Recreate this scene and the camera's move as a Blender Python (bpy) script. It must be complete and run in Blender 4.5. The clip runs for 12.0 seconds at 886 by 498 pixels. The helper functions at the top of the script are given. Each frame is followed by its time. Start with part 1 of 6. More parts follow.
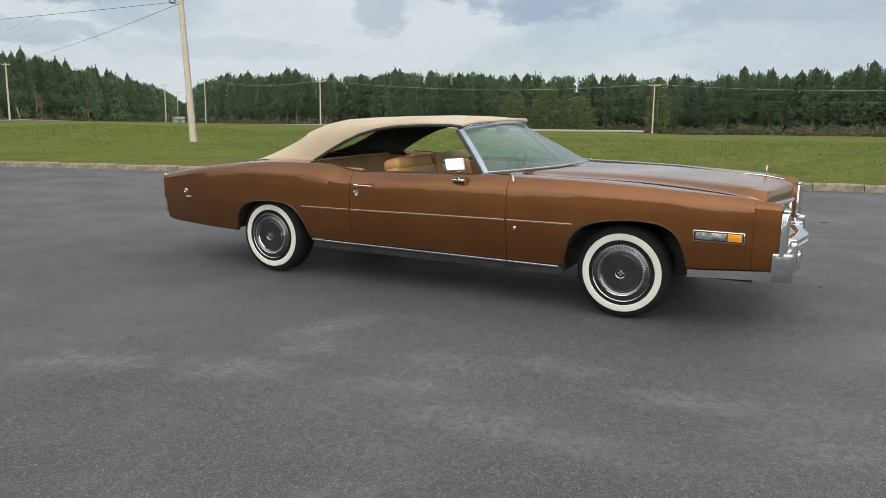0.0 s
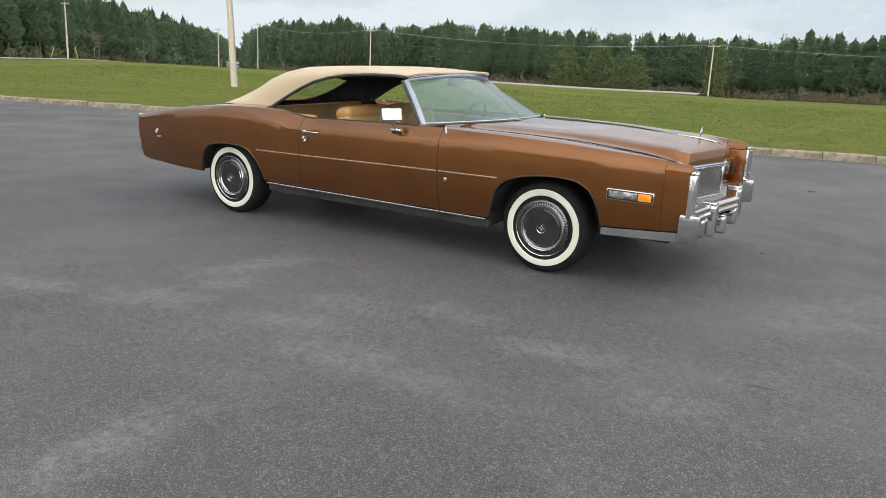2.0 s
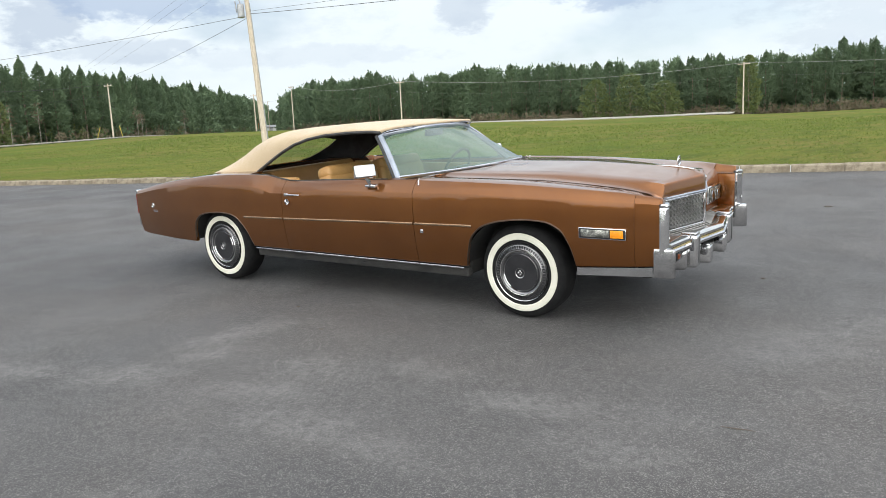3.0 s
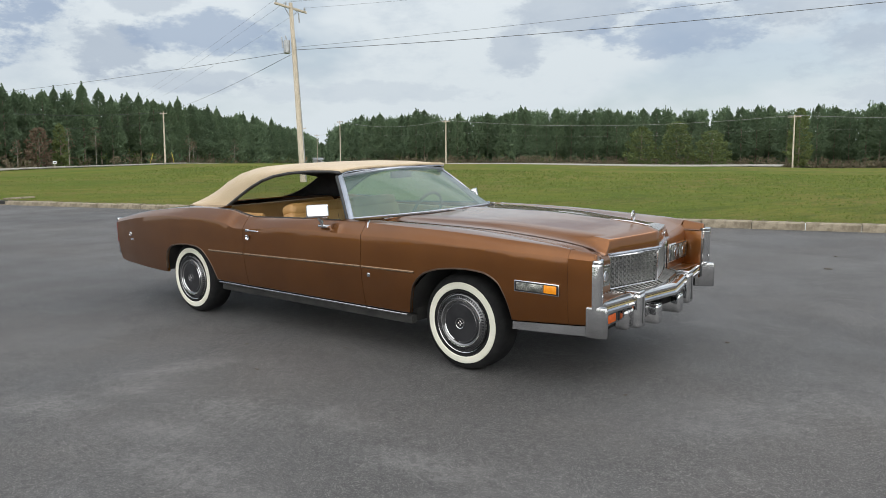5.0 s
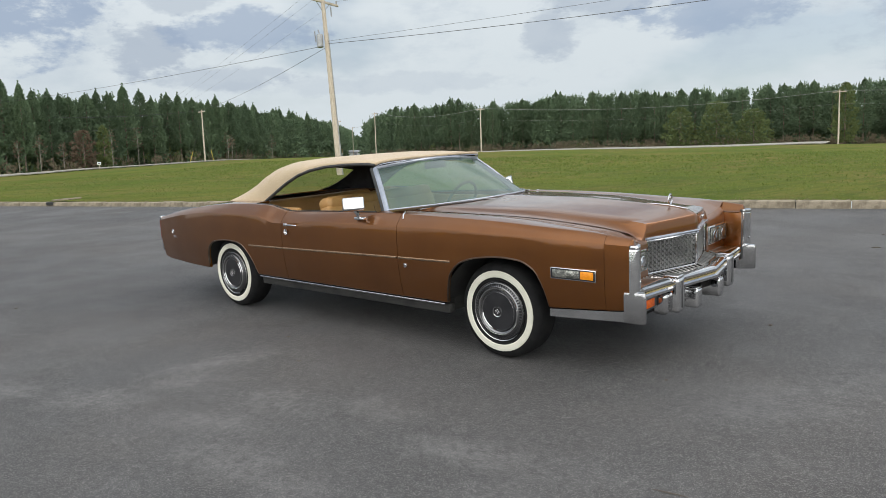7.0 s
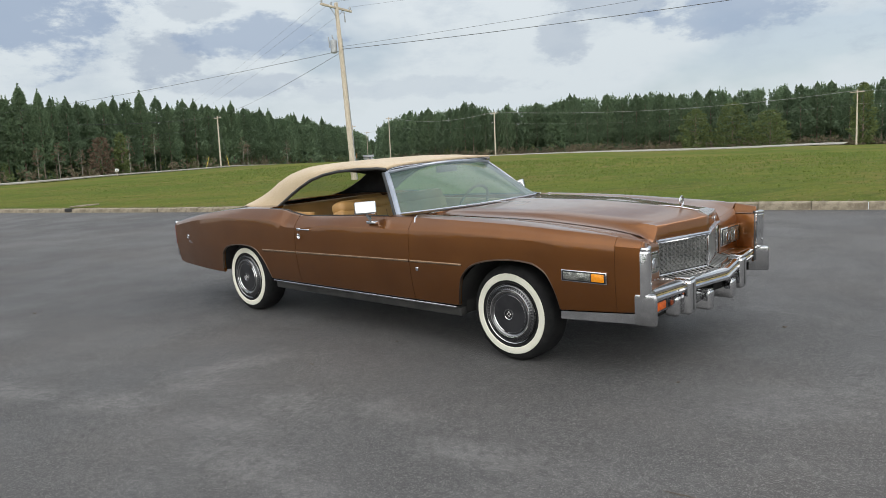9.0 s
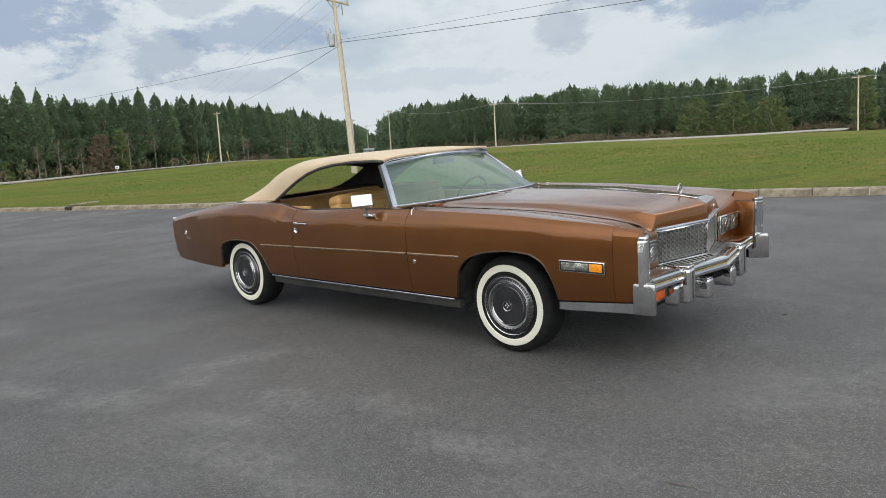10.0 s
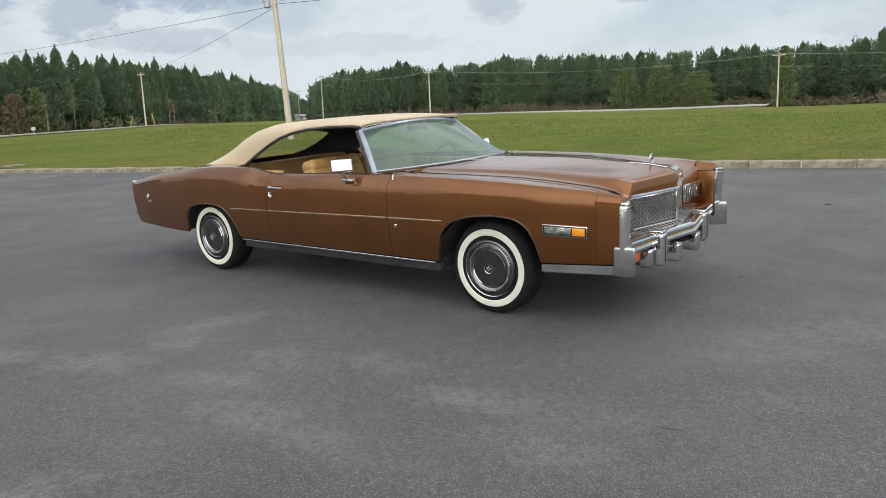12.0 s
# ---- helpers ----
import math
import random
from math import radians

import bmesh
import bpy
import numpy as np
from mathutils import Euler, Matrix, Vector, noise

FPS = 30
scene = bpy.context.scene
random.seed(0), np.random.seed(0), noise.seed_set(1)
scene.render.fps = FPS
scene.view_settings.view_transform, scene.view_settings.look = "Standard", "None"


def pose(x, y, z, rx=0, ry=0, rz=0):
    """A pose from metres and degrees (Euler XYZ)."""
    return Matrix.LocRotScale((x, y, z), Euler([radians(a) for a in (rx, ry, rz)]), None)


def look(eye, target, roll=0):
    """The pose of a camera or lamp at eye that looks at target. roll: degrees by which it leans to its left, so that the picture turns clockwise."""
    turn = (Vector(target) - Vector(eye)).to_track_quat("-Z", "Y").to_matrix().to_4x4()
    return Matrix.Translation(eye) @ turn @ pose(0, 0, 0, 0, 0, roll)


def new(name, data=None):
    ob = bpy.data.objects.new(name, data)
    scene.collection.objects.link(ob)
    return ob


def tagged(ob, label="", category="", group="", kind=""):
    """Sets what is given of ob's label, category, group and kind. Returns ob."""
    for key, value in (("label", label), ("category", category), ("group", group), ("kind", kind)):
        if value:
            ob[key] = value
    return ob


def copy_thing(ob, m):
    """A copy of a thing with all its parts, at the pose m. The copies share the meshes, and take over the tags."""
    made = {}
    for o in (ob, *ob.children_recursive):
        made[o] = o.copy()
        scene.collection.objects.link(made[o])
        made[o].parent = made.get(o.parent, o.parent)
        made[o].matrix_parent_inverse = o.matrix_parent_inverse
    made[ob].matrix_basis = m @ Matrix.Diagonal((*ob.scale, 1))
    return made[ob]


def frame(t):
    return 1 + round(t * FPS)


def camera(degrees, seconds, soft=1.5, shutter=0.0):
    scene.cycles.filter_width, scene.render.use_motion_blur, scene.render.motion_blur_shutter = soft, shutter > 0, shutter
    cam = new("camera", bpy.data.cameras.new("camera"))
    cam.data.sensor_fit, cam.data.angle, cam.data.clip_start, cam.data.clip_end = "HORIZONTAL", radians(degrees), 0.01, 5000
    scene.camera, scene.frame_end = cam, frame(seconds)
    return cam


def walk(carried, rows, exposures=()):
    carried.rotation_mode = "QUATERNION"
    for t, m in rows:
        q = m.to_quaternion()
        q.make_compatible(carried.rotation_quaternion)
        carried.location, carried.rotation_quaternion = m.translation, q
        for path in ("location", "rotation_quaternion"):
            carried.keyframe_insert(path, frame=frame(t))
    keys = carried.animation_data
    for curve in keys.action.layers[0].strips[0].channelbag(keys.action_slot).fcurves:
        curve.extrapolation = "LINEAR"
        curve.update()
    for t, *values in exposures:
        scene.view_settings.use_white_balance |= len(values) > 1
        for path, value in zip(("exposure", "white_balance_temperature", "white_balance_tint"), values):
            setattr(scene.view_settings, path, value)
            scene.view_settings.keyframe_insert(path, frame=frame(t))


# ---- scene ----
# The tarmac falls gently towards the camera; places on it are given in its own plane and turned by LOT.
LOT = Vector((-0.01436, 0.04275, 0.99898)).rotation_difference(Vector((0, 0, 1))).to_matrix().to_4x4()
# the tarmac itself also falls a little from the car's nose to its tail
GROUND = LOT @ Matrix.Translation((0, 0, 0.0095)) @ Matrix.Rotation(-0.004, 4, "Y")
cam = camera(62.4, 12.0, soft=0.65)
PATH = [
    (0, (2.853, -5.988, 1.549), (1.937, -4.256, 1.153), 0.2),
    (0.5, (3.026, -5.981, 1.593), (2.132, -4.245, 1.159), -1.9),
    (1, (3.221, -5.789, 1.565), (2.23, -4.097, 1.168), 0.8),
    (1.5, (3.485, -5.755, 1.576), (2.511, -4.049, 1.201), -4.1),
    (2, (3.696, -5.69, 1.551), (2.686, -4.043, 1.034), 2.2),
    (2.5, (3.875, -5.461, 1.575), (2.746, -3.876, 1.111), -3.1),
    (3, (4.059, -5.339, 1.591), (2.93, -3.738, 1.189), -3.4),
    (4.8, (4.552, -4.835, 1.607), (3.311, -3.292, 1.329), -2.8),
    (5, (4.545, -4.821, 1.599), (3.317, -3.27, 1.304), -1.0),
    (5.5, (4.545, -4.811, 1.586), (3.266, -3.317, 1.223), -0.4),
    (6, (4.547, -4.794, 1.593), (3.211, -3.35, 1.235), -2.4),
    (6.5, (4.565, -4.811, 1.601), (3.243, -3.348, 1.266), -5.8),
    (7, (4.569, -4.825, 1.604), (3.263, -3.344, 1.283), -3.0),
    (8.8, (4.614, -4.813, 1.615), (3.267, -3.369, 1.302), -2.9),
    (9, (4.603, -4.827, 1.601), (3.266, -3.371, 1.293), -3.5),
    (9.5, (4.591, -4.815, 1.593), (3.26, -3.357, 1.269), -3.9),
    (10, (4.605, -4.779, 1.591), (3.265, -3.33, 1.263), -4.4),
    (10.5, (4.558, -4.741, 1.58), (3.205, -3.312, 1.224), -4.3),
    (11, (4.564, -4.867, 1.598), (3.163, -3.491, 1.218), -4.6),
    (11.5, (4.512, -5.032, 1.604), (3.242, -3.542, 1.193), -3.9),
    (12, (4.428, -5.131, 1.61), (3.238, -3.581, 1.187), -3.1),
]
EXPOSURES = ((0, -0.04), (0.5, 0.12), (1, 0.21), (1.5, 0.22), (2, 0.20), (2.5, 0.44), (3, 0.44), (4, 0.26), (5, 0.04), (7, 0.0), (11, 0.0), (11.5, 0.0), (12, 0.08))
walk(cam, [(t, LOT @ look(eye, target, roll)) for t, eye, target, roll in PATH], EXPOSURES)

# ---------------------------------------------------------------- light
SUN_DIR = Vector((0.55, 0.62, 0.95)).normalized()
world = bpy.data.worlds.new("sky")
scene.world = world
world.use_nodes = True
wn, wl = world.node_tree.nodes, world.node_tree.links
wn.clear()


def wnode(kind, **values):
    n = wn.new(kind)
    for key, value in values.items():
        n.inputs[key].default_value = value
    return n


w_out = wn.new("ShaderNodeOutputWorld")
w_bg = wnode("ShaderNodeBackground", Strength=1.0)
w_sky = wn.new("ShaderNodeTexSky")
w_sky.sky_type = "NISHITA"
w_sky.sun_disc = False
w_sky.sun_elevation = math.asin(SUN_DIR.z)
w_sky.sun_rotation = math.atan2(SUN_DIR.x, SUN_DIR.y)
w_co = wn.new("ShaderNodeTexCoord")
w_sep = wn.new("ShaderNodeSeparateXYZ")
wl.new(w_co.outputs["Generated"], w_sep.inputs[0])
w_map = wn.new("ShaderNodeMapping")
w_map.inputs["Scale"].default_value = (1.0, 1.0, 2.2)
w_map.inputs["Location"].default_value = (0.3, 0.1, 0.0)
wl.new(w_co.outputs["Generated"], w_map.inputs["Vector"])


def wmath(op, a, b=None, clamp=False):
    n = wn.new("ShaderNodeMath")
    n.operation, n.use_clamp = op, clamp
    for k, v in enumerate((a, b)):
        if v is None:
            continue
        if isinstance(v, (int, float)):
            n.inputs[k].default_value = v
        else:
            wl.new(v, n.inputs[k])
    return n.outputs[0]


def wramp(fac, lo, hi):
    n = wn.new("ShaderNodeMapRange")
    n.interpolation_type = "SMOOTHSTEP"
    n.inputs["From Min"].default_value, n.inputs["From Max"].default_value = lo, hi
    wl.new(fac, n.inputs["Value"])
    return n.outputs[0]


def wmix(fac, a, b):
    n = wn.new("ShaderNodeMix")
    n.data_type = "RGBA"
    wl.new(fac, n.inputs[0])
    for k, v in ((6, a), (7, b)):
        if isinstance(v, tuple):
            n.inputs[k].default_value = (*v, 1)
        else:
            wl.new(v, n.inputs[k])
    return n.outputs[2]


def wnoise(scale, detail, rough):
    n = wnode("ShaderNodeTexNoise", Scale=scale, Detail=detail, Roughness=rough)
    wl.new(w_map.outputs[0], n.inputs["Vector"])
    return n.outputs["Fac"]


up = w_sep.outputs["Z"]
# thin bright veil over blue sky, brightest towards the zenith, as under broken overcast
veil = wmix(wramp(up, 0.08, 0.75), (0.672, 0.738, 0.778), (1.12, 1.17, 1.23))
blue_scale = wn.new("ShaderNodeVectorMath")
blue_scale.operation = "SCALE"
blue_scale.inputs["Scale"].default_value = 0.10
wl.new(w_sky.outputs[0], blue_scale.inputs[0])
base_sky = wmix(wmath("MAXIMUM", wramp(wnoise(2.4, 5, 0.55), 0.28, 0.52), 0.55), blue_scale.outputs[0], veil)
# unseen side of the sky, brightened as fill for the woods and car side
w_back = wn.new("ShaderNodeVectorMath")
w_back.operation = "DOT_PRODUCT"
wl.new(w_co.outputs["Generated"], w_back.inputs[0])
w_back.inputs[1].default_value = Vector((0.50, -0.80, 0.33)).normalized()
# darker blue-grey cloud undersides, gathered in banks
bank = wmath("MULTIPLY", wramp(wnoise(3.1, 9, 0.58), 0.49, 0.62), wramp(up, 0.24, 0.42))
bank = wmath("MULTIPLY", bank, 0.85)
clouds = wmix(bank, base_sky, (0.34, 0.41, 0.52))
# faint grey wisps
wisps = wmath("MULTIPLY", wmath("MULTIPLY", wramp(wnoise(7.5, 9, 0.66), 0.46, 0.68), wramp(up, 0.05, 0.14)), 0.42)
clouds = wmix(wisps, clouds, (0.46, 0.54, 0.63))
clouds = wmix(wmath("MULTIPLY", wramp(w_back.outputs["Value"], 0.0, 0.95), 0.8), clouds, (2.65, 2.65, 2.57))


EDGE_NOISE = wmath("ADD", wmath("MULTIPLY", wmath("SUBTRACT", wnoise(14.0, 8, 0.6), 0.5), 3.4), wmath("MULTIPLY", wmath("SUBTRACT", wnoise(45.0, 8, 0.65), 0.5), 1.9))


def bank_at(sky, direction, wide, high, strength, colour):
    """One cloud bank of the sky: its middle, half its width and height, its edge broken by noise."""
    d = Vector(direction).normalized()
    side = d.cross(Vector((0, 0, 1))).normalized()
    top = side.cross(d)
    sums = []
    for axis, size in ((side, wide), (top, high)):
        n = wn.new("ShaderNodeVectorMath")
        n.operation = "DOT_PRODUCT"
        wl.new(w_co.outputs["Generated"], n.inputs[0])
        n.inputs[1].default_value = axis
        q = wmath("DIVIDE", n.outputs["Value"], size)
        sums.append(wmath("MULTIPLY", q, q))
    front = wn.new("ShaderNodeVectorMath")
    front.operation = "DOT_PRODUCT"
    wl.new(w_co.outputs["Generated"], front.inputs[0])
    front.inputs[1].default_value = d
    r = wmath("ADD", sums[0], sums[1])
    r = wmath("ADD", r, EDGE_NOISE)
    mask = wmath("SUBTRACT", 1.0, wramp(r, 0.35, 1.25))
    mask = wmath("MULTIPLY", wmath("MULTIPLY", mask, wramp(front.outputs["Value"], 0.0, 0.2)), strength)
    return wmix(mask, sky, colour)


def heading(azimuth, elevation):
    a, e = radians(azimuth), radians(elevation)
    return (math.cos(a) * math.cos(e), math.sin(a) * math.cos(e), math.sin(e))


CLOUD_GREY, CLOUD_BLUE = (0.40, 0.47, 0.57), (0.31, 0.40, 0.55)
# broken banks over the woods: heading, height, half width and half height in degrees, strength
CLOUDS = clouds
for az, el, wide, high, strength, colour in (
    (163.5, 12.4, 10.0, 4.8, 0.8, CLOUD_BLUE), (152.5, 8.6, 2.8, 2.2, 0.75, CLOUD_GREY), (145.0, 9.9, 6.2, 1.5, 0.68, CLOUD_BLUE),
    (148.0, 6.6, 6.0, 0.9, 0.5, CLOUD_GREY), (150.0, 11.8, 3.0, 1.0, 0.5, CLOUD_GREY), (137.5, 13.5, 3.6, 1.0, 0.5, CLOUD_GREY),
    (122.5, 9.2, 2.3, 2.0, 0.55, CLOUD_GREY), (118.0, 11.6, 5.0, 1.5, 0.55, CLOUD_GREY), (110.8, 10.2, 5.5, 1.9, 0.65, CLOUD_BLUE),
    (103.0, 12.0, 7.0, 2.0, 0.5, CLOUD_GREY), (92.0, 9.0, 9.0, 1.2, 0.35, CLOUD_GREY), (88.0, 8.0, 14.0, 7.0, 0.32, CLOUD_GREY), (135.0, 6.0, 12.0, 0.8, 0.25, CLOUD_GREY)):
    CLOUDS = bank_at(CLOUDS, heading(az, el), math.sin(radians(wide)), math.sin(radians(high)), strength, colour)
wl.new(CLOUDS, w_bg.inputs["Color"])
wl.new(w_bg.outputs[0], w_out.inputs["Surface"])

sun_data = bpy.data.lights.new("sun", "SUN")
sun_data.energy, sun_data.angle, sun_data.color = 0.6, radians(30), (1.0, 0.95, 0.88)
sun = new("sun", sun_data)
sun.matrix_world = look(SUN_DIR * 60, (0, 0, 0))


# ---------------------------------------------------------------- materials
class Mat:
    """A node material under construction."""

    def __init__(self, name, **values):
        self.m = bpy.data.materials.new(name)
        self.m.use_nodes = True
        self.n, self.l = self.m.node_tree.nodes, self.m.node_tree.links
        self.b = self.n["Principled BSDF"]
        for key, value in values.items():
            key = key.replace("_", " ")
            if isinstance(value, tuple) and len(value) == 3:
                value = (*value, 1)
            self.b.inputs[key].default_value = value
        co = self.n.new("ShaderNodeTexCoord")
        self.co = co.outputs["Object"]

    def noise(self, scale, detail=4, rough=0.55, stretch=None, kind="Fac", vec=None):
        n = self.n.new("ShaderNodeTexNoise")
        n.inputs["Scale"].default_value, n.inputs["Detail"].default_value, n.inputs["Roughness"].default_value = scale, detail, rough
        vec = vec or self.co
        if stretch:
            mp = self.n.new("ShaderNodeMapping")
            mp.inputs["Scale"].default_value = stretch
            self.l.new(vec, mp.inputs["Vector"])
            vec = mp.outputs[0]
        self.l.new(vec, n.inputs["Vector"])
        return n.outputs[kind]

    def voronoi(self, scale, feature="F1", out="Distance"):
        n = self.n.new("ShaderNodeTexVoronoi")
        n.feature = feature
        n.inputs["Scale"].default_value = scale
        self.l.new(self.co, n.inputs["Vector"])
        return n.outputs[out]

    def ramp(self, fac, lo, hi, a=0.0, b=1.0):
        n = self.n.new("ShaderNodeMapRange")
        n.interpolation_type = "SMOOTHSTEP"
        for key, v in zip(("From Min", "From Max", "To Min", "To Max"), (lo, hi, a, b)):
            n.inputs[key].default_value = v
        self.l.new(fac, n.inputs["Value"])
        return n.outputs[0]

    def math(self, op, a, b):
        n = self.n.new("ShaderNodeMath")
        n.operation = op
        for k, v in enumerate((a, b)):
            if isinstance(v, (int, float)):
                n.inputs[k].default_value = v
            else:
                self.l.new(v, n.inputs[k])
        return n.outputs[0]

    def mix(self, fac, a, b):
        n = self.n.new("ShaderNodeMix")
        n.data_type = "RGBA"
        if isinstance(fac, (int, float)):
            n.inputs[0].default_value = fac
        else:
            self.l.new(fac, n.inputs[0])
        for k, v in ((6, a), (7, b)):
            if isinstance(v, tuple):
                n.inputs[k].default_value = (*v, 1)
            else:
                self.l.new(v, n.inputs[k])
        return n.outputs[2]

    def set(self, key, socket):
        self.l.new(socket, self.b.inputs[key])
        return self

    def bump(self, height, strength=0.3, distance=0.01):
        n = self.n.new("ShaderNodeBump")
        n.inputs["Strength"].default_value, n.inputs["Distance"].default_value = strength, distance
        self.l.new(height, n.inputs["Height"])
        self.l.new(n.outputs[0], self.b.inputs["Normal"])
        return self

    def random(self):
        return self.n.new("ShaderNodeObjectInfo").outputs["Random"]

    def island(self):
        return self.n.new("ShaderNodeNewGeometry").outputs["Random Per Island"]


def speckled(name, a, b, scale, lo=0.35, hi=0.65, rough=0.6, bump=0.2, distance=0.004, fine=None, **kw):
    """Two tones of one surface, broken at a coarse and a fine scale, with relief."""
    m = Mat(name, Roughness=rough, **kw)
    f = m.ramp(m.noise(scale), lo, hi)
    g = m.noise(fine or scale * 14, 3, 0.6)
    m.set("Base Color", m.mix(m.math("MULTIPLY", f, m.ramp(g, 0.2, 0.8, 0.5, 1.3)), a, b))
    if bump:
        m.bump(g, bump, distance)
    return m.m


# asphalt: worn aggregate, pale traffic scuffs, dark damp patches
SCUFFS = ((-0.12, -2.05, 0.48, 0.17, 75, 1.0), (0.0, -2.48, 0.30, 0.16, 40, 0.7), (-0.95, -3.28, 0.45, 0.22, 30, 0.75), (-0.15, -2.95, 0.40, 0.22, 20, 0.7),
          (0.90, -2.32, 0.38, 0.22, 10, 0.6), (0.92, -2.70, 0.45, 0.17, 15, 0.7), (1.45, -2.95, 0.45, 0.20, 0, 0.6), (2.48, -2.20, 0.60, 0.15, 10, 0.65),
          (1.57, -2.07, 0.32, 0.14, 0, 0.5), (3.60, -1.50, 0.28, 0.16, 60, 0.5), (1.24, -4.20, 0.48, 0.19, 95, 0.95), (2.93, -2.50, 0.42, 0.18, 0, 0.5), (1.86, -2.98, 0.38, 0.16, 0, 0.5))


def make_asphalt():
    m = Mat("asphalt", Roughness=0.8, Specular_IOR_Level=0.5)
    grit = m.noise(190, 4, 0.8)
    stone = m.voronoi(230, "F1", "Color")
    sepn = m.n.new("ShaderNodeSeparateColor")
    m.l.new(stone, sepn.inputs[0])
    tone = m.mix(m.ramp(m.noise(0.22, 5, 0.55), 0.36, 0.64), (0.051, 0.051, 0.0545), (0.089, 0.0865, 0.0865))
    # pale scuffs where cars have turned: place, half length, half width, heading, strength
    wobble = m.math("MULTIPLY", m.math("SUBTRACT", m.noise(3.2, 6, 0.68), 0.5), 2.6)
    scuff = m.math("MULTIPLY", m.ramp(m.noise(0.62, 8, 0.70, (0.6, 1.0, 1.0)), 0.50, 0.66), 0.38)
    for x, y, long, wide, turn, strength in SCUFFS:
        mp = m.n.new("ShaderNodeMapping")
        mp.vector_type = "TEXTURE"
        mp.inputs["Location"].default_value = (x, y, 0)
        mp.inputs["Rotation"].default_value = (0, 0, radians(turn))
        mp.inputs["Scale"].default_value = (long, wide, 40.0)
        m.l.new(m.co, mp.inputs["Vector"])
        far = m.n.new("ShaderNodeVectorMath")
        far.operation = "LENGTH"
        m.l.new(mp.outputs[0], far.inputs[0])
        mask = m.ramp(m.math("ADD", far.outputs["Value"], wobble), 0.15, 1.5, strength, 0.0)
        scuff = m.math("MAXIMUM", scuff, mask)
    scuff = m.math("MULTIPLY", scuff, m.ramp(m.noise(14, 6, 0.74), 0.28, 0.70))
    tone = m.mix(m.math("MULTIPLY", scuff, 0.95), tone, (0.245, 0.238, 0.236))
    damp = m.ramp(m.noise(0.75, 5, 0.55, (0.4, 1.3, 1)), 0.54, 0.68)
    tone = m.mix(m.math("MULTIPLY", damp, 0.38), tone, (0.044, 0.040, 0.037))
    worn = m.ramp(m.noise(0.33, 4, 0.6), 0.46, 0.66)
    tone = m.mix(m.math("MULTIPLY", worn, 0.35), tone, (0.098, 0.083, 0.074))
    speck = m.ramp(sepn.outputs[0], 0.60, 1.0)
    tone = m.mix(m.math("MULTIPLY", speck, 0.72), tone, (0.27, 0.262, 0.25))
    chip = m.voronoi(130, "F1", "Color")
    chips = m.n.new("ShaderNodeSeparateColor")
    m.l.new(chip, chips.inputs[0])
    tone = m.mix(m.math("MULTIPLY", m.ramp(chips.outputs[1], 0.93, 0.99), 0.4), tone, (0.34, 0.33, 0.31))
    tone = m.mix(m.ramp(m.noise(26, 5, 0.75), 0.42, 0.68, 0.0, 0.42), tone, (0.036, 0.036, 0.037))
    tone = m.mix(m.ramp(grit, 0.47, 0.67, 0.0, 0.70), tone, (0.024, 0.024, 0.025))
    m.set("Base Color", tone)
    m.set("Roughness", m.ramp(m.noise(1.1, 4, 0.5), 0.3, 0.7, 0.58, 0.80))
    h = m.math("ADD", m.math("MULTIPLY", grit, 0.6), m.math("MULTIPLY", sepn.outputs[0], 0.5))
    m.bump(h, 0.9, 0.006)
    return m.m


def make_grass_ground():
    m = Mat("turf", Roughness=1.0, Specular_IOR_Level=0.05)
    a = m.mix(m.ramp(m.noise(0.06, 6, 0.65), 0.40, 0.60), (0.094, 0.132, 0.024), (0.146, 0.156, 0.034))
    b = m.mix(m.ramp(m.noise(0.14, 8, 0.75, (1.0, 0.55, 1.0)), 0.44, 0.64, 0, 0.9), a, (0.178, 0.150, 0.052))
    c = m.mix(m.ramp(m.noise(0.9, 6, 0.65, (1.0, 0.25, 1.0)), 0.48, 0.68, 0, 0.6), b, (0.062, 0.090, 0.022))
    m.set("Base Color", m.mix(m.ramp(m.noise(4.5, 6, 0.75, (1.0, 0.16, 1.0)), 0.44, 0.64, 0, 0.6), c, (0.070, 0.098, 0.022)))
    m.bump(m.noise(9, 6, 0.75), 0.9, 0.06)
    return m.m


def make_paint():
    m = Mat("bronze_paint", Metallic=0.85, Roughness=0.34, Coat_Weight=1.0, Coat_Roughness=0.025, Coat_IOR=1.42)
    flake = m.noise(900, 2, 0.5)
    tone = m.mix(m.ramp(m.noise(2.2, 4), 0.3, 0.7), (0.170, 0.0585, 0.0095), (0.196, 0.0705, 0.0128))
    m.set("Base Color", m.mix(m.ramp(flake, 0.55, 0.8, 0, 0.35), tone, (0.38, 0.175, 0.055)))
    m.set("Roughness", m.ramp(m.noise(3.0, 5), 0.3, 0.7, 0.30, 0.40))
    m.bump(flake, 0.03, 0.0005)
    return m.m


def make_fabric():
    m = Mat("tan_canvas", Roughness=0.92, Sheen_Weight=0.25)
    weave = m.math("MULTIPLY", m.noise(420, 2, 0.5, (1, 0.2, 1)), m.noise(420, 2, 0.5, (0.2, 1, 1)))
    tone = m.mix(m.ramp(m.noise(2.2, 5), 0.3, 0.7), (0.46, 0.355, 0.225), (0.54, 0.42, 0.285))
    m.set("Base Color", m.mix(m.ramp(m.noise(0.9, 5, 0.6), 0.55, 0.75, 0, 0.5), tone, (0.40, 0.29, 0.165)))
    h = m.math("ADD", weave, m.math("MULTIPLY", m.noise(5, 4, 0.6), 4.5))
    m.bump(h, 0.45, 0.009)
    return m.m


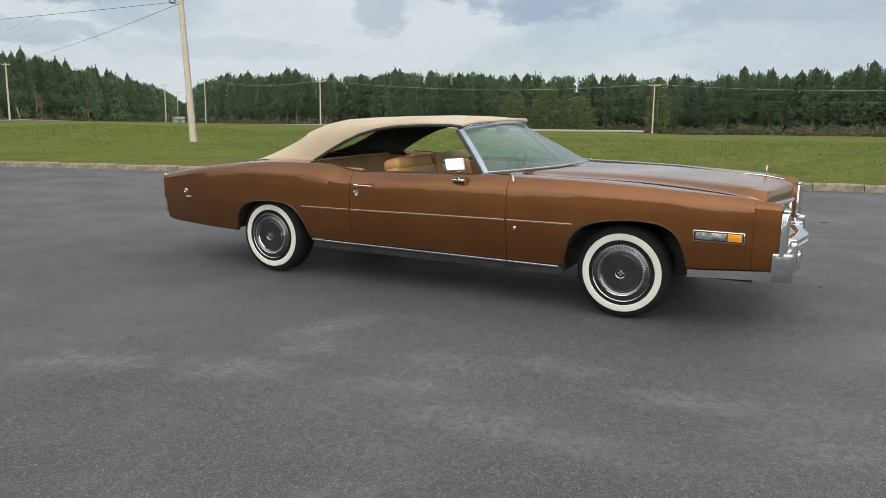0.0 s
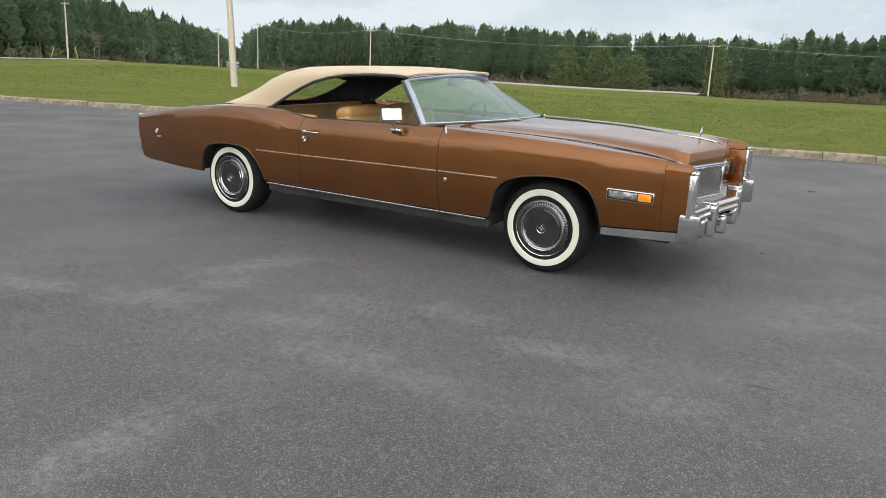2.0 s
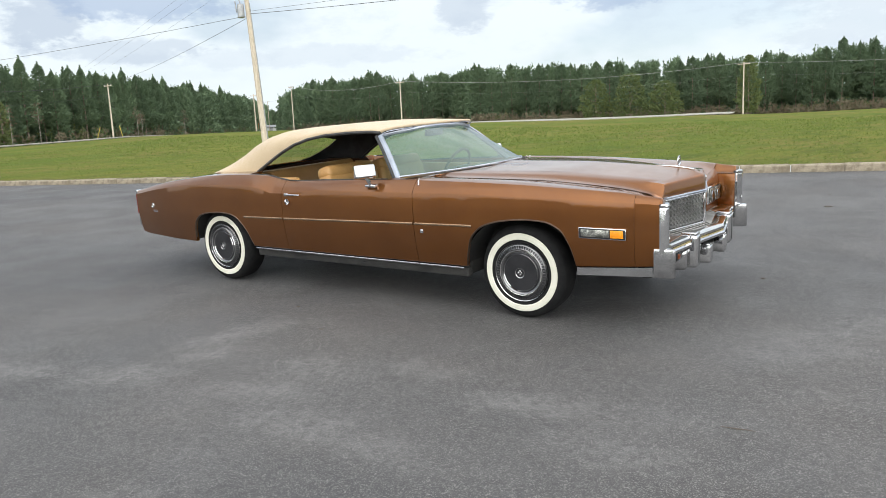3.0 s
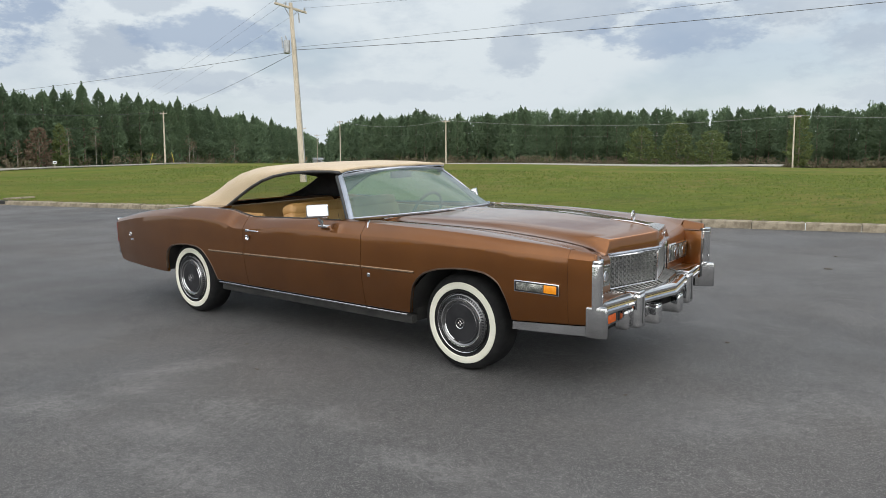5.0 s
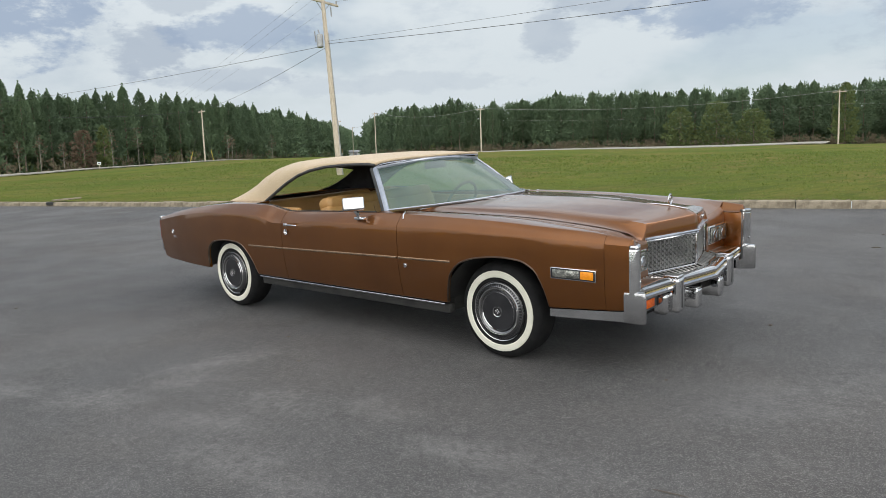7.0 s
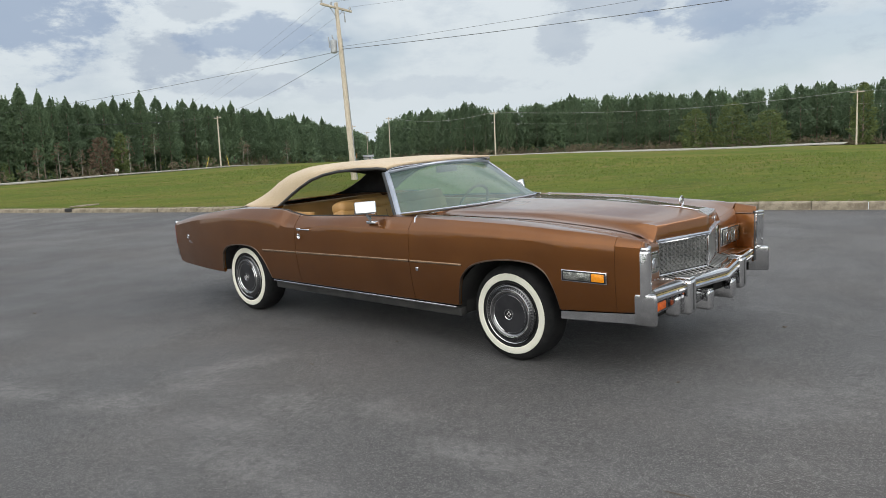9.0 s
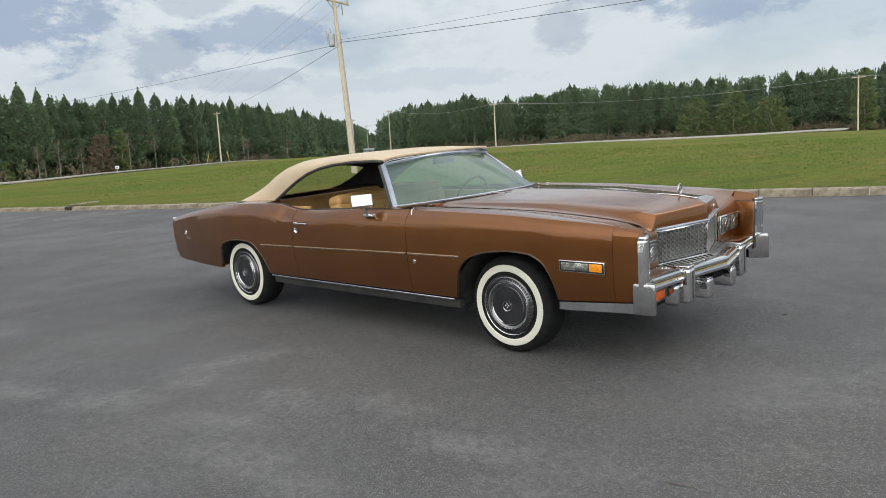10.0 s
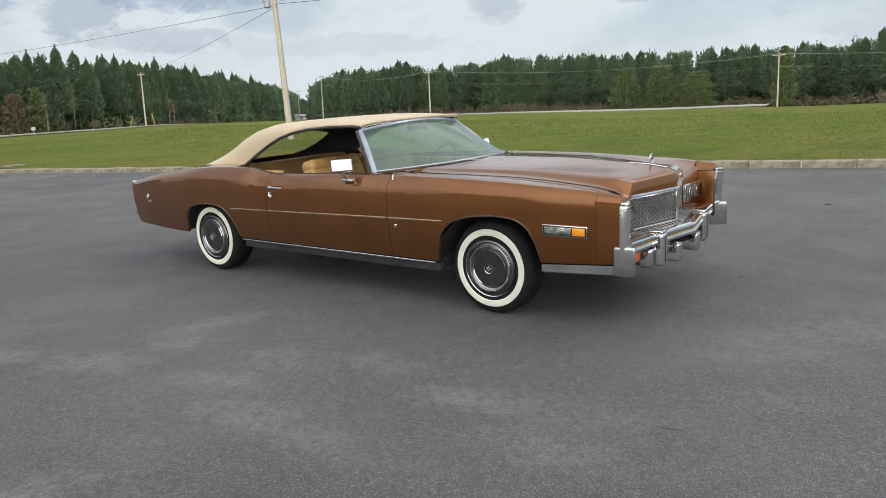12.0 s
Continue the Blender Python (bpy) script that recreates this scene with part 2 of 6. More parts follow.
def make_leaf(name, dark, pale):
    m = Mat(name, Roughness=0.72)
    a = m.mix(m.island(), dark, pale)
    tone = m.mix(m.math("MULTIPLY", m.random(), 0.6), a, tuple(v * 0.8 for v in dark))
    m.set("Base Color", tone)
    through_leaf = m.n.new("ShaderNodeBsdfTranslucent")
    m.l.new(tone, through_leaf.inputs["Color"])
    both = m.n.new("ShaderNodeMixShader")
    both.inputs[0].default_value = 0.38
    m.l.new(m.b.outputs[0], both.inputs[1])
    m.l.new(through_leaf.outputs[0], both.inputs[2])
    m.l.new(both.outputs[0], m.n["Material Output"].inputs["Surface"])
    return m.m


def make_wood_pole():
    m = Mat("weathered_pole_wood", Roughness=0.85)
    g = m.noise(6, 6, 0.65, (9, 9, 0.35))
    m.set("Base Color", m.mix(m.ramp(g, 0.3, 0.7), (0.40, 0.335, 0.26), (0.66, 0.58, 0.48)))
    m.bump(g, 0.5, 0.01)
    return m.m


ASPHALT = make_asphalt()
TURF = make_grass_ground()
CONCRETE = speckled("weathered_concrete", (0.17, 0.140, 0.100), (0.32, 0.275, 0.205), 7.0, rough=0.9, bump=0.4, fine=40)
FAR_ROAD = speckled("pale_concrete_road", (0.27, 0.255, 0.23), (0.36, 0.345, 0.315), 0.8, rough=0.9, bump=0.1)
PAINT = make_paint()
CANVAS = make_fabric()
CHROME = speckled("chrome", (0.62, 0.62, 0.63), (0.70, 0.70, 0.71), 5, rough=0.06, bump=0.0, Metallic=1.0)
BRUSHED = speckled("brushed_steel", (0.46, 0.46, 0.47), (0.57, 0.57, 0.58), 7, rough=0.13, bump=0.05, Metallic=1.0)
PALE_CABLE = speckled("bright_cable", (0.30, 0.31, 0.30), (0.38, 0.39, 0.38), 4, rough=0.5, bump=0.0)
# polished trim with the sky's blue-grey reflection put into its base colour
SCREEN_STEEL = speckled("sky_tinted_trim", (0.33, 0.36, 0.42), (0.42, 0.45, 0.52), 7, rough=0.22, bump=0.0, Metallic=0.4)
BLACK_TRIM = speckled("black_rubber_trim", (0.02, 0.02, 0.02), (0.04, 0.04, 0.04), 9, rough=0.6, bump=0.1)
TYRE = speckled("tyre_rubber", (0.009, 0.009, 0.010), (0.017, 0.017, 0.017), 11, rough=0.8, bump=0.15, Specular_IOR_Level=0.2)
WHITEWALL = speckled("whitewall_rubber", (0.64, 0.63, 0.53), (0.72, 0.70, 0.61), 6, rough=0.65, bump=0.05)
GRILLE_SATIN = speckled("satin_grille_metal", (0.25, 0.25, 0.245), (0.34, 0.34, 0.33), 9, rough=0.38, bump=0.0, Metallic=0.85)
COVER_METAL = speckled("dark_polished_cover", (0.20, 0.20, 0.205), (0.28, 0.28, 0.285), 8, rough=0.22, bump=0.0, Metallic=1.0)
COVER_BLACK = speckled("satin_black_cover", (0.016, 0.016, 0.018), (0.028, 0.028, 0.031), 8, rough=0.42, bump=0.0, Specular_IOR_Level=0.25)
UNDER = speckled("dark_underbody", (0.018, 0.018, 0.018), (0.035, 0.034, 0.032), 5, rough=0.9, bump=0.2)
LINING = speckled("black_top_lining", (0.022, 0.022, 0.025), (0.036, 0.036, 0.040), 12, rough=0.95, bump=0.15)
LEATHER = speckled("tan_leather", (0.36, 0.195, 0.065), (0.45, 0.255, 0.09), 4, rough=0.5, bump=0.25, fine=160)
LEATHER_DARK = speckled("brown_vinyl", (0.10, 0.055, 0.024), (0.15, 0.085, 0.04), 5, rough=0.55, bump=0.2, fine=150)
AMBER = speckled("amber_lens", (0.80, 0.26, 0.01), (0.90, 0.34, 0.02), 60, rough=0.18, bump=0.25)
ORANGE = speckled("orange_lens", (0.62, 0.10, 0.01), (0.75, 0.15, 0.02), 60, rough=0.18, bump=0.25)
RED_LENS = speckled("red_lens", (0.20, 0.006, 0.006), (0.30, 0.012, 0.01), 60, rough=0.15, bump=0.2)
CLEAR_LENS = speckled("ribbed_clear_lens", (0.16, 0.165, 0.15), (0.50, 0.50, 0.46), 22, rough=0.10, bump=0.5, Metallic=0.85)
BRONZE_TRIM = speckled("bronze_anodised_trim", (0.36, 0.24, 0.15), (0.44, 0.30, 0.19), 9, rough=0.25, bump=0.0, Metallic=0.9)
LIP_TRIM = speckled("dull_bronze_trim", (0.16, 0.11, 0.08), (0.22, 0.16, 0.12), 9, rough=0.3, bump=0.0, Metallic=0.8)
GOLD = speckled("gold_stripe", (0.42, 0.33, 0.14), (0.52, 0.42, 0.2), 9, rough=0.35, bump=0.0)
POLE_WOOD = make_wood_pole()
GREY_METAL = speckled("galvanised_grey", (0.30, 0.31, 0.32), (0.40, 0.41, 0.42), 6, rough=0.5, bump=0.1, Metallic=0.4)
WIRE = speckled("weathered_cable", (0.07, 0.072, 0.075), (0.11, 0.11, 0.115), 4, rough=0.6, bump=0.0)
BARK = speckled("pine_bark", (0.16, 0.125, 0.10), (0.30, 0.24, 0.19), 3, rough=0.95, bump=0.5, fine=18)
PALE_BARK = speckled("pale_bark", (0.22, 0.20, 0.17), (0.34, 0.31, 0.27), 3, rough=0.9, bump=0.3, fine=18)
NEEDLES = make_leaf("pine_needles", (0.140, 0.210, 0.128), (0.215, 0.295, 0.165))
LEAF_GREEN = make_leaf("broad_leaves", (0.135, 0.185, 0.070), (0.225, 0.265, 0.100))
LEAF_RUST = make_leaf("rust_leaves", (0.19, 0.14, 0.10), (0.27, 0.20, 0.14))
BRUSH = make_leaf("dry_brush", (0.22, 0.185, 0.125), (0.33, 0.285, 0.20))
BLADES = make_leaf("grass_blades", (0.125, 0.178, 0.032), (0.20, 0.235, 0.055))
DRY_LEAF = speckled("dry_leaf", (0.10, 0.085, 0.07), (0.15, 0.125, 0.10), 20, rough=0.9, bump=0.0)
WHITE_PAINT = speckled("white_paint", (0.70, 0.71, 0.72), (0.78, 0.79, 0.80), 3, rough=0.7, bump=0.05)
SIGN_ORANGE = speckled("faded_orange_paint", (0.55, 0.16, 0.03), (0.65, 0.2, 0.05), 6, rough=0.6, bump=0.0)
YELLOW_GUARD = speckled("yellow_guy_guard", (0.45, 0.36, 0.05), (0.55, 0.45, 0.09), 6, rough=0.6, bump=0.0)


def glass(name, tint, haze, film_colour, shine_rough=0.03, shine_most=0.9):
    """A thin sheet: clear tint, mirror gloss by angle, a film of dust and painted reflection."""
    m = Mat(name)
    clear = m.n.new("ShaderNodeBsdfTransparent")
    clear.inputs["Color"].default_value = (*tint, 1)
    film = m.n.new("ShaderNodeBsdfDiffuse")
    film.inputs["Color"].default_value = (*film_colour, 1)
    gloss = m.n.new("ShaderNodeBsdfGlossy")
    gloss.inputs["Roughness"].default_value = shine_rough
    edge = m.n.new("ShaderNodeLayerWeight")
    edge.inputs["Blend"].default_value = 0.5
    shine = m.math("ADD", m.math("MULTIPLY", m.math("POWER", edge.outputs["Facing"], 4.0), shine_most), 0.04)
    a, b = m.n.new("ShaderNodeMixShader"), m.n.new("ShaderNodeMixShader")
    m.l.new(m.ramp(m.noise(3.5, 5, 0.6), 0.2, 0.8, haze * 0.85, haze * 1.15), a.inputs[0])
    m.l.new(clear.outputs[0], a.inputs[1])
    m.l.new(film.outputs[0], a.inputs[2])
    m.l.new(shine, b.inputs[0])
    m.l.new(a.outputs[0], b.inputs[1])
    m.l.new(gloss.outputs[0], b.inputs[2])
    m.l.new(b.outputs[0], m.n["Material Output"].inputs["Surface"])
    return m.m


# the windscreen's green-grey film also carries sky reflection put into its colour
GLASS = glass("tinted_filmed_glass", (0.40, 0.58, 0.51), 0.22, (0.30, 0.43, 0.39), 0.10, 0.75)
CLEAR = glass("clear_window", (0.90, 0.93, 0.92), 0.06, (0.6, 0.62, 0.6))


# ---------------------------------------------------------------- mesh helpers
def mesh_of(bm, name, material, smooth=True, sharp=34):
    bmesh.ops.recalc_face_normals(bm, faces=bm.faces)
    me = bpy.data.meshes.new(name)
    bm.to_mesh(me)
    bm.free()
    me.materials.append(material)
    if smooth:
        for p in me.polygons:
            p.use_smooth = True
        me.set_sharp_from_angle(angle=radians(sharp))
    return me


def part(name, bm, material, parent=None, label="", smooth=True, sharp=34):
    ob = new(name, mesh_of(bm, name, material, smooth, sharp))
    if parent is not None:
        ob.parent = parent
    if label:
        ob["label"] = label
    return ob


def empty(name, m=None):
    ob = new(name)
    if m is not None:
        ob.matrix_world = m
    return ob


def raw(name, verts, faces, material, parent=None, smooth=False):
    me = bpy.data.meshes.new(name)
    me.from_pydata([tuple(v) for v in verts], [], [tuple(f) for f in faces])
    me.materials.append(material)
    me.update()
    ob = new(name, me)
    if smooth:
        for p in me.polygons:
            p.use_smooth = True
    if parent is not None:
        ob.parent = parent
    return ob


def add_grid(bm, rows, close=False):
    """Skin a list of rows of points, all of one length."""
    vs = [[bm.verts.new(p) for p in r] for r in rows]
    for a, b in zip(vs[:-1], vs[1:]):
        n = len(a)
        for k in range(n if close else n - 1):
            quad = [a[k], a[(k + 1) % n], b[(k + 1) % n], b[k]]
            if len({tuple(round(c, 6) for c in v.co) for v in quad}) == 4:
                bm.faces.new(quad)
    return vs


def grid(rows, close=False, thick=0.0):
    bm = bmesh.new()
    add_grid(bm, rows, close)
    bmesh.ops.remove_doubles(bm, verts=bm.verts, dist=1e-5)
    if thick:
        bmesh.ops.recalc_face_normals(bm, faces=bm.faces)
        bmesh.ops.solidify(bm, geom=bm.faces[:], thickness=thick)
    return bm


def add_box(bm, lo, hi, bevel=0.0, seg=2):
    lo, hi = Vector(lo), Vector(hi)
    r = bmesh.ops.create_cube(bm, size=1, matrix=Matrix.LocRotScale((lo + hi) / 2, None, hi - lo))
    if bevel:
        edges = {e for v in r["verts"] for e in v.link_edges}
        bmesh.ops.bevel(bm, geom=list(edges), offset=bevel, segments=seg, affect="EDGES", profile=0.5)
    return r["verts"]


def box(lo, hi, bevel=0.0, seg=2):
    bm = bmesh.new()
    add_box(bm, lo, hi, bevel, seg)
    return bm


def tube(points, radius, sides=8, radii=None, caps=True):
    """A round tube along points."""
    bm = bmesh.new()
    pts = [Vector(p) for p in points]
    rows = []
    for k, p in enumerate(pts):
        ahead = (pts[min(k + 1, len(pts) - 1)] - pts[max(k - 1, 0)]).normalized()
        side = ahead.cross(Vector((0, 0, 1)))
        side = side.normalized() if side.length > 1e-3 else Vector((1, 0, 0))
        over = side.cross(ahead)
        r = radii[k] if radii else radius
        rows.append([p + r * (math.cos(a) * side + math.sin(a) * over) for a in [2 * math.pi * j / sides for j in range(sides)]])
    vs = add_grid(bm, rows, close=True)
    if caps:
        bm.faces.new(vs[0][::-1])
        bm.faces.new(vs[-1])
    return bm


def lathe(profile, seg=48, close=False):
    """A profile of (radius, along y) spun round the y axis."""
    rows = []
    for k in range(seg + 1):
        a = 2 * math.pi * k / seg
        rows.append([(max(r, 0.0008) * math.cos(a), y, max(r, 0.0008) * math.sin(a)) for r, y in profile])
    bm = bmesh.new()
    add_grid(bm, rows)
    bmesh.ops.remove_doubles(bm, verts=bm.verts, dist=1e-5)
    return bm


def curve_of(*pairs):
    """A smooth function through (x, value) pairs."""
    xs = [p[0] for p in pairs]
    ys = [p[1] for p in pairs]

    def at(x):
        if x <= xs[0]:
            return ys[0]
        if x >= xs[-1]:
            return ys[-1]
        k = next(i for i in range(len(xs) - 1) if xs[i + 1] >= x)

        def slope(i):
            if i <= 0 or i >= len(xs) - 1:
                j = min(max(i, 1), len(xs) - 1)
                return (ys[j] - ys[j - 1]) / (xs[j] - xs[j - 1])
            a = (ys[i] - ys[i - 1]) / (xs[i] - xs[i - 1])
            b = (ys[i + 1] - ys[i]) / (xs[i + 1] - xs[i])
            return 0.0 if a * b <= 0 else 2 * a * b / (a + b)
        h = xs[k + 1] - xs[k]
        u = (x - xs[k]) / h
        return ((2 * u**3 - 3 * u**2 + 1) * ys[k] + (u**3 - 2 * u**2 + u) * h * slope(k)
                + (-2 * u**3 + 3 * u**2) * ys[k + 1] + (u**3 - u**2) * h * slope(k + 1))
    return at


def span(a, b, n):
    return [a + (b - a) * k / (n - 1) for k in range(n)]


# ---------------------------------------------------------------- ground
KERB_AT, KERB_WAY = Vector((0.44, 8.01)), Vector((1.0, 0.205)).normalized()
KERB_OUT = Vector((-KERB_WAY.y, KERB_WAY.x))
EYE_AT = Vector((4.6, -5.0))
rise_by_heading = curve_of((60, 1.6), (88, 1.7), (100, 1.7), (105.5, 2.0), (113, 2.1), (121, 2.5), (130, 2.7), (136, 2.7), (138.5, 2.7), (142.6, 2.8), (146.7, 2.8), (150.6, 2.4), (154.3, 2.1), (157.8, 1.8), (160.7, 1.5), (180, 0.8))


def beyond(x, y):
    return (Vector((x, y)) - KERB_AT).dot(KERB_OUT)


def lot_z(x, y):
    """Height of the tarmac's plane."""
    n, o = GROUND.to_3x3() @ Vector((0, 0, 1)), GROUND.translation
    return o.z - (n.x * (x - o.x) + n.y * (y - o.y)) / n.z


def ground_z(x, y):
    """Height of the open ground: the plane of the tarmac, then a field that rises gently."""
    b = beyond(x, y)
    if b <= 0.0:
        return lot_z(x, y)
    d = Vector((x, y)) - EYE_AT
    h = math.degrees(math.atan2(d.y, d.x)) % 360
    foot = Vector((x, y)) - KERB_OUT * b
    near = lot_z(min(max(foot.x, -60), 60), KERB_AT.y + 0.205 * (min(max(foot.x, -60), 60) - KERB_AT.x)) + 0.11
    own = -beyond(*EYE_AT)
    u = min(max((d.length * b / (b + own) - 3) / 115, 0.0), 1.0)
    u = (u * u * (3 - 2 * u)) ** 1.15
    hill = min(max((d.length - 230) / 300, 0.0), 1.0)
    return near + (rise_by_heading(h) - near) * u + 7.0 * hill * hill * (3 - 2 * hill) + min(b / 20, 1.0) * 0.05 * math.sin(x * 0.17) * math.cos(y * 0.13)


def along_kerb(s, b, z):
    p = KERB_AT + KERB_WAY * s + KERB_OUT * b
    return (p.x, p.y, z)


def build_ground():
    offs = [0.15, 0.4, 0.9, 2, 4, 7, 10, 14, 18, 24, 30, 38, 46, 56, 66, 78, 90, 105, 120, 140, 165, 185, 205, 225, 245, 265, 285, 310, 340, 370, 400, 430, 460, 490, 520, 560, 620, 900, 3000]
    steps = [-3000, -1200, -700] + [-520 + 20 * k for k in range(10)] + [-320 + 6 * k for k in range(80)] + [200, 400, 900, 3000]
    rows = []
    for b in offs:
        row = []
        for s in steps:
            p = along_kerb(s, b, 0)
            row.append((p[0], p[1], ground_z(p[0], p[1])))
        rows.append(row)
    field = part("ground", grid(rows), TURF)
    tagged(field, "mown green grass field rising gently to the woods", "grass", kind="structure")
    road = part("road", grid([[GROUND @ Vector(along_kerb(s, b, 0.0)) for s in (-3000, -60, -20, 20, 60, 3000)] for b in (0.02, -12, -30, -60, -3000)]), ASPHALT)
    tagged(road, "weathered grey asphalt lot with pale scuffs and grit", "asphalt", kind="structure")


build_ground()


def build_kerb():
    """One run of kerb stones along the far edge of the tarmac."""
    kerb = tagged(empty("kerb", GROUND.copy()), "weathered brownish concrete kerb between asphalt and grass", "kerb", kind="structure")
    rng = random.Random(3)
    long = 0.815
    bm = bmesh.new()
    prof = [(-0.012, 0.0), (-0.004, 0.100), (0.012, 0.120), (0.14, 0.124), (0.155, 0.11), (0.155, -0.05), (-0.012, -0.05)]
    rows = [[(x, b, z) for b, z in prof] for x in (0.0, long - 0.012)]
    vs = add_grid(bm, rows, close=True)
    bm.faces.new(vs[0][::-1]), bm.faces.new(vs[1])
    me = mesh_of(bm, "kerb_stone", CONCRETE, False)
    turn = Matrix.Rotation(math.atan2(KERB_WAY.y, KERB_WAY.x), 4, "Z")
    for k in range(-70, 26):
        ob = new("kerb_stone", me)
        ob.parent = kerb
        p = along_kerb(k * long + 0.58, rng.uniform(-0.012, 0.012), rng.uniform(-0.012, 0.008))
        ob.matrix_basis = Matrix.Translation(p) @ turn @ Matrix.Rotation(rng.uniform(-0.006, 0.006), 4, "Z")


build_kerb()


def ribbon(name, points, wide, lift, material, label, category, bank=0.0):
    """A road laid along the ground, banked up towards its far side."""
    rows = []
    pts = [Vector(p) for p in points]
    dense = []
    for a, b in zip(pts[:-1], pts[1:]):
        n = max(2, int((b - a).length / 6))
        dense += [a.lerp(b, k / n) for k in range(n)]
    dense.append(pts[-1])
    for k, p in enumerate(dense):
        d = (dense[min(k + 1, len(dense) - 1)] - dense[max(k - 1, 0)]).normalized()
        s = Vector((-d.y, d.x))
        turn = 1 if (p - EYE_AT).dot(s) > 0 else -1
        rows.append([(q.x, q.y, ground_z(q.x, q.y) + lift + bank * (0.5 + w * turn)) for w, q in ((w, p + s * wide * w) for w in (-0.5, -0.17, 0.17, 0.5))])
    return tagged(part(name, grid(rows, thick=0.12), material), label, category, kind="structure")


def from_eye(heading_deg, far):
    a = radians(heading_deg)
    return (EYE_AT.x + far * math.cos(a), EYE_AT.y + far * math.sin(a))


ribbon("road", [from_eye(137.6, 330), from_eye(136.9, 215), from_eye(131, 172), from_eye(122, 160), from_eye(113, 156), from_eye(106, 153), from_eye(103.5, 152)],
       5.5, 0.16, FAR_ROAD, "pale concrete country road before the woods", "road", bank=0.32)
ribbon("road", [from_eye(174, 106), from_eye(165, 110), from_eye(160, 118), from_eye(154, 132), from_eye(149, 142), from_eye(145, 160), from_eye(141, 200), from_eye(138.0, 320)],
       3.0, 0.10, FAR_ROAD, "pale country road along the pine wood", "road", bank=0.12)


# ---------------------------------------------------------------- trees
def clumps(rng, n, tall, low, wide, size, lean=(0, 0), taper=0.75, fans=5, upright=0.5):
    """Needle or leaf tufts that fill a crown: vertices and triangles."""
    verts, faces = [], []
    for _ in range(n):
        u = rng.random() ** 0.8
        z = low + (tall - low) * u
        r = wide * (1 - u) ** taper * (0.55 + 0.45 * min(1, u * 5)) * (0.9 + 0.14 * math.sin(u * 23 + wide * 9))
        a = rng.uniform(0, 2 * math.pi)
        q = r * math.sqrt(rng.uniform(0.15, 1.0))
        c = Vector((q * math.cos(a) + lean[0] * z, q * math.sin(a) + lean[1] * z, z))
        out = Vector((math.cos(a), math.sin(a), upright + rng.uniform(-0.3, 0.5))).normalized()
        s = size * rng.uniform(0.6, 1.35) * (1.0 - 0.45 * u)
        for _ in range(fans):
            d = (out + Vector((rng.uniform(-0.9, 0.9), rng.uniform(-0.9, 0.9), rng.uniform(-0.7, 0.9)))).normalized()
            w = d.cross(Vector((rng.uniform(-1, 1), rng.uniform(-1, 1), rng.uniform(-1, 1)))).normalized() * s * 0.26
            k = len(verts)
            verts += [c - d * s * 0.25 + w, c - d * s * 0.25 - w, c + d * s * 0.55 - w * 0.8, c + d * s]
            faces += [(k, k + 1, k + 2), (k, k + 2, k + 3)]
    return verts, faces


def trunk_mesh(rng, tall, thick, limbs, low, reach):
    """A tapered trunk with bare limbs."""
    bm = tube([(0, 0, -0.3), (0.02, 0, tall * 0.3), (0, 0.03, tall * 0.65), (0, 0, tall * 0.97)], thick, 7,
              radii=[thick * 1.25, thick, thick * 0.6, 0.02], caps=False)
    for k in range(limbs):
        z = low + (tall * 0.9 - low) * (k + rng.random()) / limbs
        a = rng.uniform(0, 6.28)
        r = reach * (1 - (z - low) / (tall - low)) * rng.uniform(0.6, 1.0) + 0.25
        tip = (r * math.cos(a), r * math.sin(a), z + r * 0.45)
        mid = (tip[0] * 0.5, tip[1] * 0.5, z + r * 0.14)
        t = tube([(0, 0, z), mid, tip], 0.03, 4, radii=[thick * 0.28, thick * 0.18, 0.008], caps=False)
        tmp = bpy.data.meshes.new("tmp")
        t.to_mesh(tmp)
        t.free()
        bm.from_mesh(tmp)
        bpy.data.meshes.remove(tmp)
    return bm


def make_pine(seed, tall, wide, conical=False):
    rng = random.Random(seed)
    tree = empty("pine_tree")
    low = tall * rng.uniform(0.14, 0.32)
    part("trunk", trunk_mesh(rng, tall, 0.14, 14, low, wide * 0.8), BARK, tree)
    v, f = clumps(rng, 1900, tall, low, wide, 0.36, taper=0.60 if conical else 0.52, upright=0.75)
    # upright leading shoots
    for k in range(4 if conical else 5):
        a, r = rng.uniform(0, 6.28), (0.0 if k == 0 else rng.uniform(0.3, 1.3) * (0.4 if conical else 1.0))
        tip = tall + (rng.uniform(0.4, 0.9) if k == 0 else rng.uniform(-1.0, 0.35))
        v2, f2 = clumps(rng, 46, tip, tip - rng.uniform(1.5, 2.2), 0.40, 0.30, taper=0.9, upright=1.7)
        n = len(v)
        v += [Vector((p.x + r * math.cos(a), p.y + r * math.sin(a), p.z)) for p in v2]
        f += [tuple(i + n for i in t) for t in f2]
    raw("crown", v, f, NEEDLES, tree)
    return tagged(tree, "tall dark green pine with a ragged pointed crown", "tree", group="pines at the edge of the woods")


def make_leafy(seed, tall, wide, leaf, label, tufts=760):
    rng = random.Random(seed)
    tree = empty("leafy_tree")
    part("trunk", trunk_mesh(rng, tall * 0.9, 0.13, 14, tall * 0.2, wide * 0.9), BARK, tree)
    v, f = clumps(rng, tufts, tall, tall * 0.05, wide * 1.15, 0.55, taper=0.36, upright=0.2)
    raw("crown", v, f, leaf, tree)
    return tagged(tree, label, "tree", group="leafy trees before the pines")


